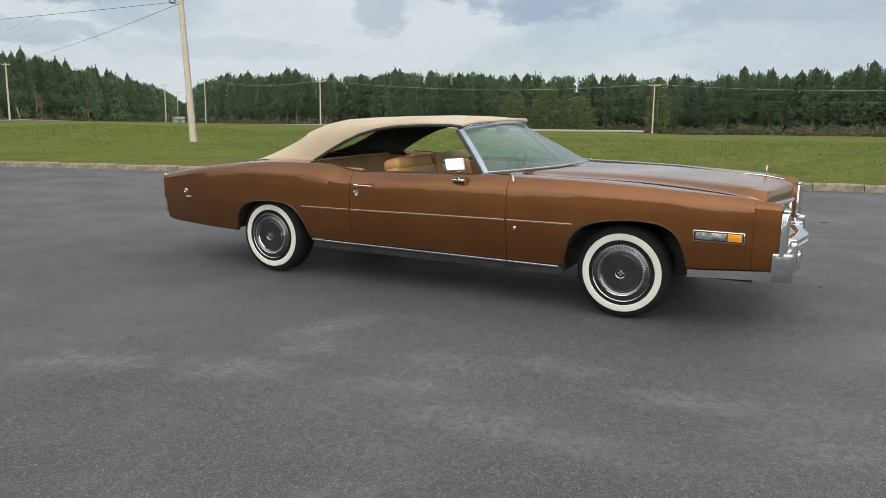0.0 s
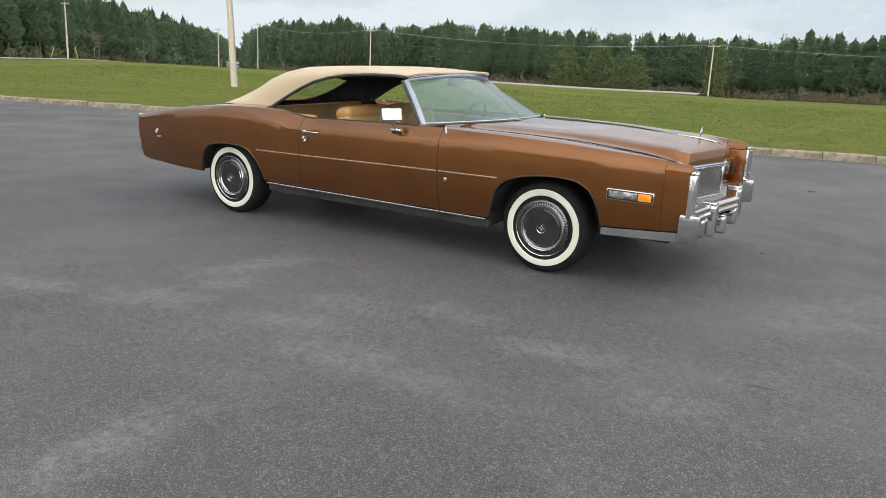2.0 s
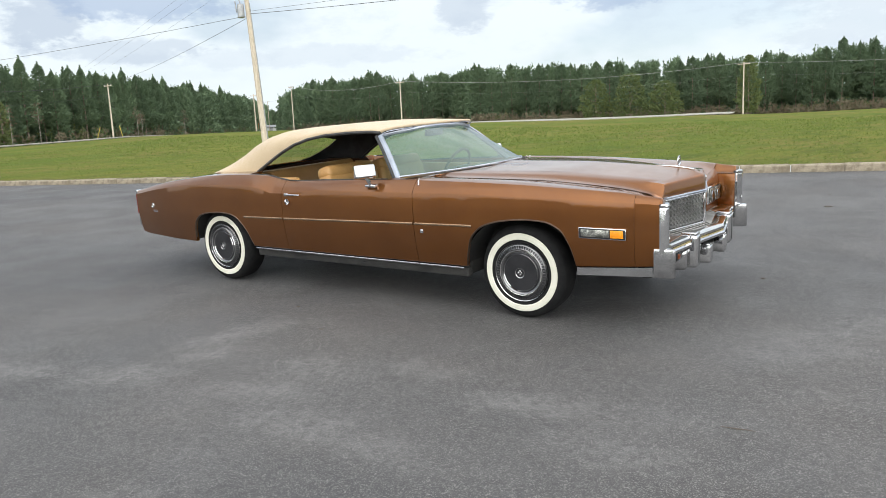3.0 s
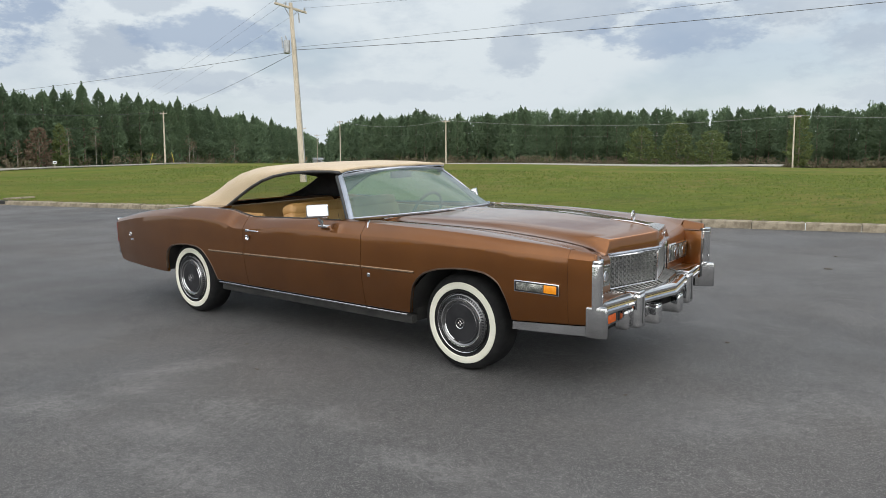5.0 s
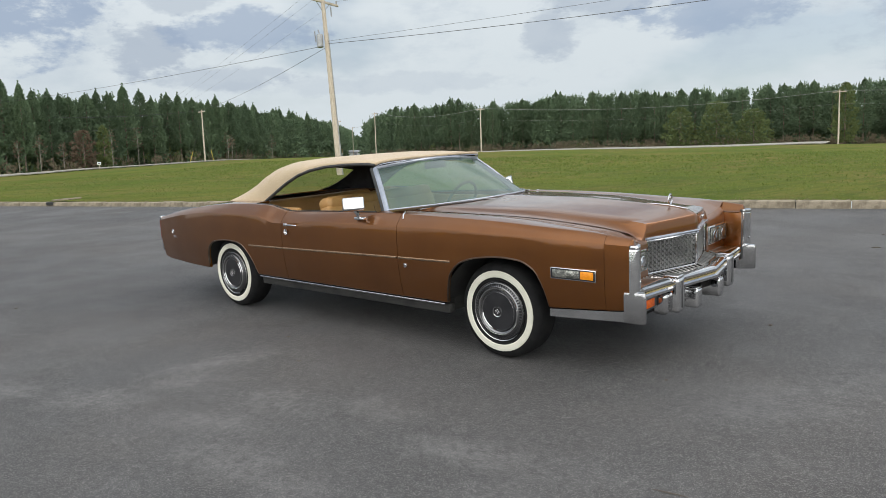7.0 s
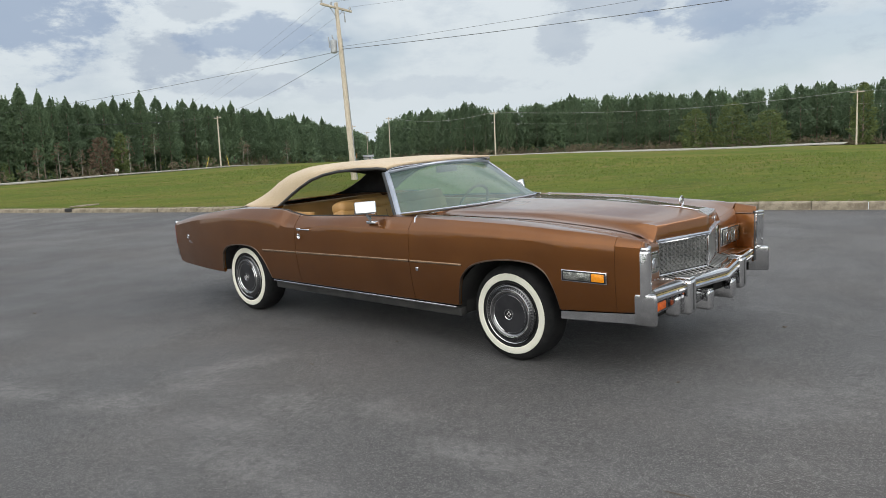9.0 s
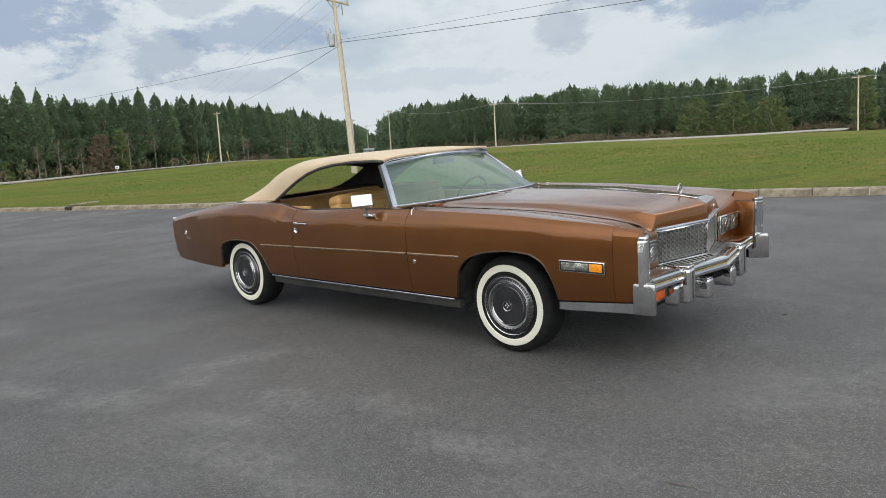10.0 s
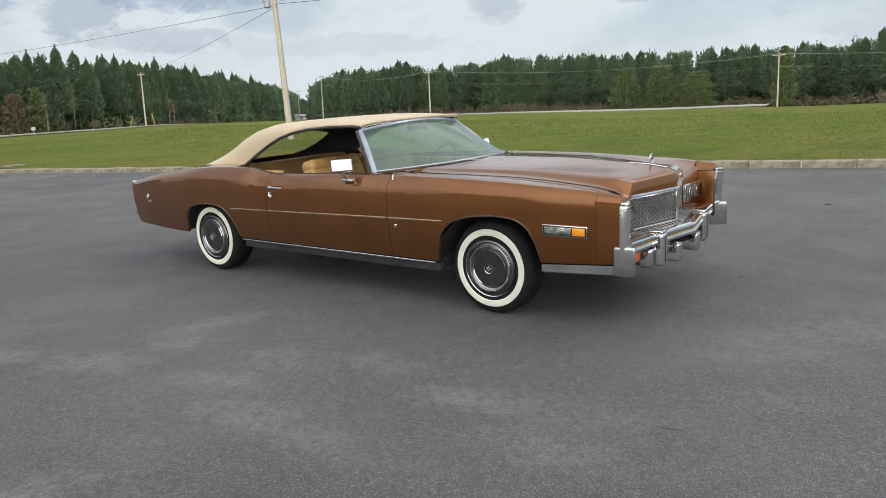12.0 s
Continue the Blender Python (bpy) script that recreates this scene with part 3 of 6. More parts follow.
def edge_line(pairs, step, seed):
    """Places along the front of a wood, given as heading and distance from the tarmac."""
    rng = random.Random(seed)
    pts = [Vector(from_eye(*p)) for p in pairs]
    out, left = [], 0.0
    for a, b in zip(pts[:-1], pts[1:]):
        d, n = (b - a).normalized(), (b - a).length
        s = left
        while s < n:
            out.append((a + d * s, Vector((-d.y, d.x))))
            s += step * rng.uniform(0.75, 1.3)
        left = s - n
    return out


LEFT_EDGE = [(192, 116), (176, 120), (168, 122), (161.4, 127), (157.6, 136), (154.3, 144), (150.6, 152), (146.7, 174), (142.6, 212), (140.2, 245), (138.9, 325), (138.2, 470)]
RIGHT_EDGE = [(136.6, 300), (136.0, 238), (134.15, 206), (129.8, 187), (124.2, 192), (121.2, 173), (113, 176), (105.5, 177), (100.3, 178), (88.3, 165), (78, 160), (66, 160)]


def build_woods():
    rng = random.Random(11)
    pines = [make_pine(40 + k, 13.2 * s, 2.9 * w) for k, (s, w) in enumerate(((1, 1), (0.95, 1.1), (1.04, 0.9), (0.9, 1.0), (1.0, 1.15), (0.97, 1.05)))]
    cones = [make_pine(60 + k, 12.8 * t, 2.9 * w, True) for k, (t, w) in enumerate(((1, 1), (1.06, 0.9), (0.95, 1.1)))]
    placed = set()
    places = edge_line(LEFT_EDGE, 2.8, 5) + edge_line(RIGHT_EDGE, 2.7, 6) + edge_line([(139.3, 570), (135.6, 560)], 2.8, 7)
    deep = []
    for p, n in places:
        inward = (p - EYE_AT).normalized()
        q = p + inward * rng.uniform(-1.6, 3.2)
        s = rng.uniform(0.92, 1.06)
        m = Matrix.Translation((q.x, q.y, ground_z(q.x, q.y) - 0.05)) @ Matrix.Rotation(rng.uniform(0, 6.28), 4, "Z")
        left_wood = math.degrees(math.atan2(inward.y, inward.x)) > 138.3
        kind = rng.choice(cones + cones[:2] if left_wood and rng.random() < 0.7 else pines)
        if kind in placed:
            ob = copy_thing(kind, m)
        else:
            placed.add(kind)
            ob = kind
            ob.matrix_world = m
        ob.scale = (s * rng.uniform(0.9, 1.2), s * rng.uniform(0.9, 1.2), s)
        for back in (3.5, 7.5, 12, 18, 26):
            deep.append((p + inward * (back + rng.uniform(-1.5, 1.5)) + Vector((rng.uniform(-2, 2), rng.uniform(-2, 2))), 0.95 if left_wood else 1.0))
    verts, faces = [], []
    kinds = []
    for k in range(6):
        own = random.Random(70 + k)
        v, f = clumps(own, 215, 13.0, 0.0, 3.2, 1.0, taper=0.45, fans=3, upright=0.75)
        for _ in range(3):
            dx, dy, tip = own.uniform(-1.2, 1.2), own.uniform(-1.2, 1.2), own.uniform(12.8, 14.0)
            v2, f2 = clumps(own, 12, tip, tip - 1.8, 0.4, 0.42, taper=0.9, fans=3, upright=1.7)
            n = len(v)
            v += [Vector((p.x + dx, p.y + dy, p.z)) for p in v2]
            f += [tuple(i + n for i in t) for t in f2]
        kinds.append((v, f))
    for r, size in deep:
        v, f = rng.choice(kinds)
        k, s, a = len(verts), size * rng.uniform(0.90, 1.04), rng.uniform(0, 6.28)
        ca, sa, z0 = math.cos(a) * s, math.sin(a) * s, ground_z(r.x, r.y)
        verts += [(r.x + ca * p.x - sa * p.y, r.y + sa * p.x + ca * p.y, z0 + p.z * s) for p in v]
        faces += [tuple(i + k for i in t) for t in f]
        b = 0.13
        k = len(verts)
        verts += [(r.x - b, r.y, z0 - 0.2), (r.x + b, r.y + b, z0 - 0.2), (r.x + b, r.y - b, z0 - 0.2), (r.x, r.y, z0 + 12 * s)]
        faces += [(k, k + 1, k + 3), (k + 1, k + 2, k + 3), (k + 2, k, k + 3)]
    # unseen trees added behind the viewer, to darken what the car's side reflects
    for k in range(150):
        r = Vector((-210 + 2.8 * k + rng.uniform(-2, 2), -120 - rng.uniform(0, 20)))
        v, f = rng.choice(kinds)
        k, s, a = len(verts), rng.uniform(0.84, 1.04), rng.uniform(0, 6.28)
        ca, sa, z0 = math.cos(a) * s, math.sin(a) * s, lot_z(r.x, r.y)
        verts += [(r.x + ca * p.x - sa * p.y, r.y + sa * p.x + ca * p.y, z0 + p.z * s) for p in v]
        faces += [tuple(i + k for i in t) for t in f]
    tagged(raw("pine_woods", verts, faces, NEEDLES), "dense dark pine woods behind the front row, with added unseen trees behind the viewer", "woods", kind="stuff")
    # undergrowth at the foot of the woods
    # shade_brush is filler, added to block bright sky under the crowns
    for name, mat, count, tall, label in (("shade_brush", NEEDLES, 9, 5.5, "pine brush added under the wood to close gaps to the sky"), ("dry_brush", BRUSH, 9, 2.6, "dry brown brush at the foot of the woods"), ("undergrowth", LEAF_GREEN, 2, 3.4, "dull green undergrowth at the foot of the woods")):
        verts, faces = [], []
        for p, n in places:
            inward = (p - EYE_AT).normalized()
            left_wood = math.degrees(math.atan2(inward.y, inward.x)) > 138
            for _ in range(2 if mat is BRUSH and left_wood else count):
                r = p - inward * (rng.uniform(-26.0, -2.0) if mat is NEEDLES else rng.uniform(1.0, 5.0) if mat is BRUSH else rng.uniform(-5.0, 3.0)) + Vector((rng.uniform(-2.5, 2.5), rng.uniform(-2.5, 2.5)))
                z0 = ground_z(r.x, r.y)
                v, f = clumps(rng, 16, tall * rng.uniform(0.4, 1.0), 0.0, rng.uniform(0.9, 1.8) * (1.5 if mat is NEEDLES else 1), 0.95 if mat is NEEDLES else 0.5, taper=0.35 if mat is NEEDLES else 0.5, fans=4, upright=0.8)
                k = len(verts)
                verts += [(r.x + q.x, r.y + q.y, z0 + q.z) for q in v]
                faces += [tuple(i + k for i in t) for t in f]
        tagged(raw(name, verts, faces, mat), label, "brush", kind="stuff")
    # leafy trees that stand out from the pines
    for k, (head, far, tall, wide, leaf, label) in enumerate((
            (110.7, 164, 9.6, 4.2, LEAF_GREEN, "rounded yellow-green broadleaf tree before the pines"),
            (108.2, 163, 7.6, 4.2, LEAF_GREEN, "rounded yellow-green broadleaf tree before the pines"),
            (113.2, 164, 8.6, 3.8, LEAF_GREEN, "rounded yellow-green broadleaf tree before the pines"),
            (102.5, 166, 12.0, 2.6, LEAF_GREEN, "tall yellow-green broadleaf tree by a utility pole"),
            (156.9, 132, 6.4, 2.3, LEAF_RUST, "reddish-brown leafy tree before the pines"),
            (155.6, 133, 7.0, 1.3, LEAF_GREEN, "thin tree with yellow-green leaves before the pines"))):
        x, y = from_eye(head, far)
        t = make_leafy(90 + k, tall, wide, leaf, label, 300 if wide < 2.4 else 760)
        t.matrix_world = Matrix.Translation((x, y, ground_z(x, y) - 0.05))


build_woods()


def make_bare_tree(seed, tall):
    rng = random.Random(seed)
    tree = empty("bare_tree")
    part("trunk", trunk_mesh(rng, tall, 0.07, 9, tall * 0.35, tall * 0.22), PALE_BARK, tree)
    v, f = clumps(rng, 60, tall * 1.02, tall * 0.5, tall * 0.22, 0.28, taper=0.5, fans=3, upright=0.4)
    raw("sparse_leaves", v, f, LEAF_RUST, tree)
    return tagged(tree, "thin pale-barked tree with few brown leaves before the pines", "tree", group="thin bare trees before the pines")


for k, (head, far, tall) in enumerate(((159.6, 124, 5.6), (158.2, 127, 4.6), (155.1, 132, 6.2), (153.4, 138, 6.8), (147.2, 158, 6.0), (146.9, 160, 5.2), (144.0, 180, 6.0), (160.9, 122, 5.0))):
    bare = make_bare_tree(300 + k, tall)
    x, y = from_eye(head, far)
    bare.matrix_world = Matrix.Translation((x, y, ground_z(x, y) - 0.05))


def build_drain():
    """A storm drain in the kerb: dark mouth under a tilted concrete lid."""
    at = KERB_AT + KERB_WAY * -19.9
    ob = tagged(empty("storm_drain", GROUND @ Matrix.Translation((at.x, at.y, 0)) @ Matrix.Rotation(math.atan2(KERB_WAY.y, KERB_WAY.x), 4, "Z")), "concrete storm drain lid with a dark mouth in the kerb", "drain")
    bm = box((-0.1, 0.14, 0.140), (0.70, 0.62, 0.185), 0.015)
    bmesh.ops.transform(bm, matrix=Matrix.Rotation(radians(-2.5), 4, "Y"), verts=bm.verts)
    part("lid", bm, CONCRETE, ob)
    # solid dark block in place of the shade inside the opening
    part("mouth", box((-0.12, -0.026, 0.025), (0.22, 0.10, 0.125), 0.01), UNDER, ob, "dark block standing for the shaded drain mouth")


build_drain()


def build_turf_tufts():
    """Tufts of grass, densest at the kerb, and fallen dry blades in the gutter."""
    rng = random.Random(21)
    for name, mat, count, label in (("grass_tufts", BLADES, 22000, "short uneven tufts of mown grass"), ("dry_grass_edge", BRUSH, 1500, "dry straw-coloured grass along the kerb")):
        verts, faces = [], []
        for _ in range(count):
            if mat is BRUSH:
                s, b = rng.uniform(-32, 18), 0.15 + abs(rng.gauss(0, 0.18))
            else:
                s, b = rng.uniform(-62, 34), 0.16 + 55.0 * rng.random() ** 2.2
            x, y, _z = along_kerb(s, b, 0)
            z = ground_z(x, y)
            big = 1.0 + b * 0.07
            for _ in range(4):
                a, h, w = rng.uniform(0, 6.28), rng.uniform(0.012, 0.034) * big, rng.uniform(0.008, 0.018) * big
                ox, oy = rng.uniform(-0.07, 0.07) * big, rng.uniform(-0.07, 0.07) * big
                lx, ly = rng.uniform(-0.05, 0.05), rng.uniform(-0.05, 0.05)
                k = len(verts)
                verts += [(x + ox - w * math.cos(a), y + oy - w * math.sin(a), z - 0.01), (x + ox + w * math.cos(a), y + oy + w * math.sin(a), z - 0.01), (x + ox + lx, y + oy + ly, z + h)]
                faces.append((k, k + 1, k + 2))
        tagged(raw(name, verts, faces, mat), label, "grass", kind="stuff")


build_turf_tufts()


# ---------------------------------------------------------------- the car
car = tagged(empty("convertible_car", LOT.copy()), "long bronze-brown old convertible, tan canvas top up, whitewall tyres", "car")

LIFT = 0.010


def lifted(*pairs):
    return curve_of(*[(x, z + LIFT) for x, z in pairs])


half_wide = curve_of((-2.91, 0.928), (-2.4, 0.972), (-1.6, 1.000), (-0.5, 1.006), (1.0, 1.006), (2.0, 1.002), (2.45, 0.985), (2.62, 0.962))
crease_z = lifted((-2.91, 0.798), (-2.4, 0.872), (-1.79, 0.916), (-1.28, 0.918), (-1.05, 0.914), (-0.9, 0.892), (-0.78, 0.868), (-0.6, 0.872),
                    (-0.18, 0.900), (0.74, 0.902), (1.13, 0.904), (1.54, 0.897), (2.08, 0.888), (2.4, 0.882), (2.62, 0.872))
belt_y = curve_of((-2.91, 0.898), (-2.3, 0.925), (-1.5, 0.920), (-1.0, 0.915), (-0.6, 0.925), (0.75, 0.928), (1.2, 0.945), (2.0, 0.952), (2.45, 0.945), (2.62, 0.930))
belt_z = lifted((-2.91, 0.828), (-2.55, 0.895), (-2.19, 0.945), (-1.8, 0.985), (-1.5, 1.004), (-1.2, 1.010), (-0.94, 1.005), (-0.77, 0.978), (-0.6, 0.960),
                  (-0.2, 0.972), (0.37, 0.985), (0.75, 0.990), (1.17, 0.985), (1.58, 0.975), (1.96, 0.957), (2.32, 0.937), (2.48, 0.918), (2.62, 0.902))
tuck = curve_of((0.30, -0.060), (0.38, -0.040), (0.50, -0.016), (0.66, 0.0), (0.80, 0.0), (0.92, -0.006))
rear_arch = lifted((-1.97, 0.376), (-1.935, 0.49), (-1.89, 0.575), (-1.80, 0.636), (-1.66, 0.660), (-1.53, 0.668), (-1.40, 0.662), (-1.30, 0.638), (-1.22, 0.575), (-1.16, 0.49), (-1.115, 0.372))
front_arch = lifted((1.185, 0.368), (1.21, 0.48), (1.25, 0.595), (1.36, 0.688), (1.52, 0.729), (1.70, 0.744), (1.84, 0.735), (1.95, 0.688), (2.01, 0.605), (2.04, 0.52), (2.056, 0.440))
sill_z = lifted((-2.93, 0.405), (-2.87, 0.383), (-2.60, 0.374), (-2.29, 0.360), (-1.97, 0.356), (-1.1, 0.368), (1.2, 0.368), (2.05, 0.441), (2.62, 0.478))


def bottom_z(x):
    if -1.97 < x < -1.115:
        return rear_arch(x)
    if 1.185 < x < 2.056:
        return front_arch(x)
    return sill_z(x)


def side_point(x, z, s):
    return (x, s * (half_wide(x) + tuck(z)), z)


def side_row(x, s, inner=None):
    """The outer skin at one station, from its lower edge over the crease to the belt and in."""
    zb, zc = bottom_z(x), crease_z(x)
    row = [(x, s * (half_wide(x) + tuck(zb) - 0.03), zb + 0.004), (x, s * (half_wide(x) + tuck(zb) - 0.004), zb)]
    row += [side_point(x, z, s) for z in span(zb + 0.006, zc - 0.004, 11)]
    yc, yb, zt = half_wide(x) - 0.006, belt_y(x), belt_z(x)
    for w in (0.03, 0.08, 0.35, 0.62, 0.85, 0.96, 1.0):
        puff = 0.003 * math.sin(math.pi * w)
        row.append((x, s * (yc + (yb - yc) * w + puff), zc + (zt - zc) * w + puff))
    row.append((x, s * (yb - 0.012), zt + 0.004))
    if inner:
        row += inner(x, s, yb, zt)
    return row


def stations(a, b):
    xs = {round(x, 4) for x in span(a, b, max(4, int((b - a) / 0.09)))}
    for lo, hi in ((-1.97, -1.115), (1.185, 2.056)):
        for x in span(lo, hi, 44) + span(lo, lo + 0.1, 8) + span(hi - 0.1, hi, 8):
            if a < x < b:
                xs.add(round(x, 4))
    for x in span(-1.1, -0.55, 14):
        if a < x < b:
            xs.add(round(x, 4))
    return sorted(xs)


seam_y = curve_of((0.60, 0.76), (0.8, 0.735), (1.6, 0.675), (2.2, 0.61), (2.47, 0.57), (2.62, 0.56))
fender_in_z = curve_of((0.6, 1.0), (0.8, 0.998), (1.6, 0.981), (2.2, 0.928), (2.48, 0.876), (2.62, 0.864))


TIP_IN, LAMP_X = 0.850, 2.494


def valley_z(x, w, zt):
    """The top of the fender from its ridge (w 0) down to the seam of the hood (w 1)."""
    ahead = min(max((x - 1.5) / 0.9, 0.0), 1.0)
    fall = min(max((w - 0.22 + 0.17 * ahead) / (0.70 + 0.25 * ahead), 0.0), 1.0)
    fall = fall * fall * (3 - 2 * fall) * (1 - ahead) + (1 - (1 - fall) ** 1.25) * ahead
    return zt + 0.004 + 0.010 * (1 - ahead) * math.sin(math.pi * min(w / 0.7, 1.0)) + (fender_in_z(x) - zt - 0.004) * fall


def roll_off(x, z):
    """How far the fender's top has rolled down towards the face of the lamps."""
    u = min(max((x - 2.385) / (LAMP_X - 2.385), 0.0), 1.0)
    return (z - 0.815) * (1 - math.sqrt(max(1 - u * u, 0.0)))


def fender_inner(x, s, yb, zt):
    if x > 2.454:
        return [(x, s * (yb - 0.012 + (TIP_IN - yb + 0.012) * w), zt + 0.004 + (0.868 - zt - 0.004) * w * w * (3 - 2 * w)) for w in (0.1, 0.22, 0.36, 0.5, 0.62, 0.74, 0.86, 0.95, 0.98, 1.0)]
    y2, z2 = seam_y(x), fender_in_z(x)
    row = []
    for w in (0.1, 0.22, 0.36, 0.5, 0.62, 0.74, 0.86, 0.95, 1.0):
        y, z = yb - 0.012 + (y2 - yb + 0.012) * w, valley_z(x, w, zt)
        row.append((x, s * y, z - (roll_off(x, z) if y < TIP_IN + 0.02 else 0.0)))
    return row + [(x, s * (y2 - 0.04), z2 - 0.001 - roll_off(x, z2))]


def door_inner(x, s, yb, zt):
    return [(x, s * (yb - 0.035), zt - 0.002), (x, s * (yb - 0.05), zt - 0.03)]


def deck_z(x):
    return belt_z(x) + 0.012


def quarter_inner(x, s, yb, zt):
    if x > -1.16:
        return [(x, s * (yb - 0.06), zt + 0.002), (x, s * (yb - 0.10), zt - 0.04), (x, s * (yb - 0.11), zt - 0.06)]
    return [(x, s * (yb - 0.06), zt + 0.008), (x, s * 0.80, deck_z(x)), (x, s * 0.725, deck_z(x) + 0.002)]


def panel(name, a, b, s, inner, label=""):
    rows = [side_row(x, s, inner) for x in stations(a, b)]
    # turned-in edges at both ends, so that the shut lines have depth
    def turned_in(row, dx):
        """The edge bent in: sideways on the flank, down on the top."""
        return [(q[0] + dx, q[1] - s * (0.02 if q[2] < crease_z(q[0]) + 0.02 else 0.004), q[2] - (0.0 if q[2] < crease_z(q[0]) + 0.02 else 0.014)) if abs(q[1]) > 0.86 else (q[0] + dx, q[1], q[2] - 0.016) for q in row]

    front, back = turned_in(rows[-1], 0.001), turned_in(rows[0], -0.001)
    return part(name, grid([back] + rows + [front]), PAINT, car, label, sharp=22)


for s in (-1, 1):
    panel("rear_quarter_panel", -2.915, -0.6665, s, quarter_inner)
    panel("door", -0.6625, 0.7435, s, door_inner)
    panel("front_fender", 0.7475, 2.4530, s, fender_inner)
    panel("fender_tip", 2.4550, 2.610, s, fender_inner)

# hood with its raised centre and pointed prow
hood_edge_y = curve_of((0.6, 0.64), (0.8, 0.62), (1.6, 0.565), (2.3, 0.495), (2.47, 0.475), (2.7, 0.47))
hood_edge_z = curve_of((0.6, 1.025), (0.9, 1.025), (1.6, 1.016), (2.2, 0.972), (2.44, 0.949), (2.48, 0.943), (2.7, 0.940))
hood_mid_z = curve_of((0.6, 1.045), (0.93, 1.052), (1.6, 1.050), (2.2, 1.020), (2.42, 1.003), (2.52, 0.989), (2.62, 0.953))


def cowl_x(y):
    return 0.98 - 0.26 * (abs(y) / 0.74) ** 2


def nose_x(y):
    y = abs(y)
    return 2.615 - 0.136 * min(y / 0.475, 1.0)


def hood_rows(u0, u1, n):
    rows = []
    for u in span(u0, u1, n):
        row = []
        for v in (-1, -0.985, -0.93, -0.86, -0.80, -0.75, -0.6, -0.4, -0.2, -0.05, 0, 0.05, 0.2, 0.4, 0.6, 0.75, 0.80, 0.86, 0.93, 0.985, 1):
            a = abs(v)
            xm = cowl_x(0.7 * v) + (2.5 - cowl_x(0.7 * v)) * u
            ys, ye = seam_y(xm) + 0.004, hood_edge_y(xm)
            if a <= 0.75:
                y = ye * a / 0.75
                x = cowl_x(y) + (nose_x(y) - 0.008 - cowl_x(y)) * u
                k = a / 0.75
                z = hood_mid_z(x + (2.615 - nose_x(y)) * u ** 8) + (hood_edge_z(x) - hood_mid_z(x + (2.615 - nose_x(y)) * u ** 8)) * k ** (1.45 - 0.4 * u ** 3) + (0.003 if a < 0.03 else 0)
            else:
                w = (a - 0.75) / 0.25
                y = ye + (ys - ye) * w
                x = cowl_x(y) + (2.476 - cowl_x(y)) * u
                low = fender_in_z(x) - roll_off(x, fender_in_z(x))
                z = hood_edge_z(x) + (low - hood_edge_z(x)) * (1 - (1 - min(w * 1.25, 1)) ** 1.7) + 0.003
            row.append((x, math.copysign(y, v), z))
        rows.append(row)
    return rows


hr = hood_rows(0.0, 1.0, 26)
edge = hr[-1]
rolled = [(x + 0.006, y, z - 0.006) for x, y, z in edge]
lip_hi = [(x + 0.012, y, z - 0.020) if abs(y) <= 0.48 else (x + 0.008, y, z - 0.010) for x, y, z in edge]
lip_lo = [(x + 0.014, y, 0.850) if abs(y) <= 0.48 else (x + 0.008, y, min(z - 0.03, 0.80)) for x, y, z in edge]
hood = part("hood", grid([[(x, y, z - 0.02) for x, y, z in hr[0]]] + hr + [rolled, lip_hi, lip_lo]), PAINT, car)


def v_strip(y0, y1, z0, z1, out, deep, n=24):
    """A bar that follows the pointed nose."""
    rows = []
    for k in range(n + 1):
        y = y0 + (y1 - y0) * k / n
        x = nose_x(y) - 0.012 + out
        rows.append([(x, y, z0), (x + 0.004, y, (z0 + z1) / 2), (x, y, z1), (x - deep, y, z1), (x - deep, y, z0)])
    bm = bmesh.new()
    vs = add_grid(bm, rows, close=True)
    bm.faces.new(vs[0][::-1]), bm.faces.new(vs[-1])
    return bm


def bar_x(y):
    """The front bumper's line: swept back to its ends, pointed at the middle."""
    y = abs(y)
    if y < 0.46:
        return 2.752 - 0.185 * y
    return 2.667 - 0.135 * (y - 0.46)


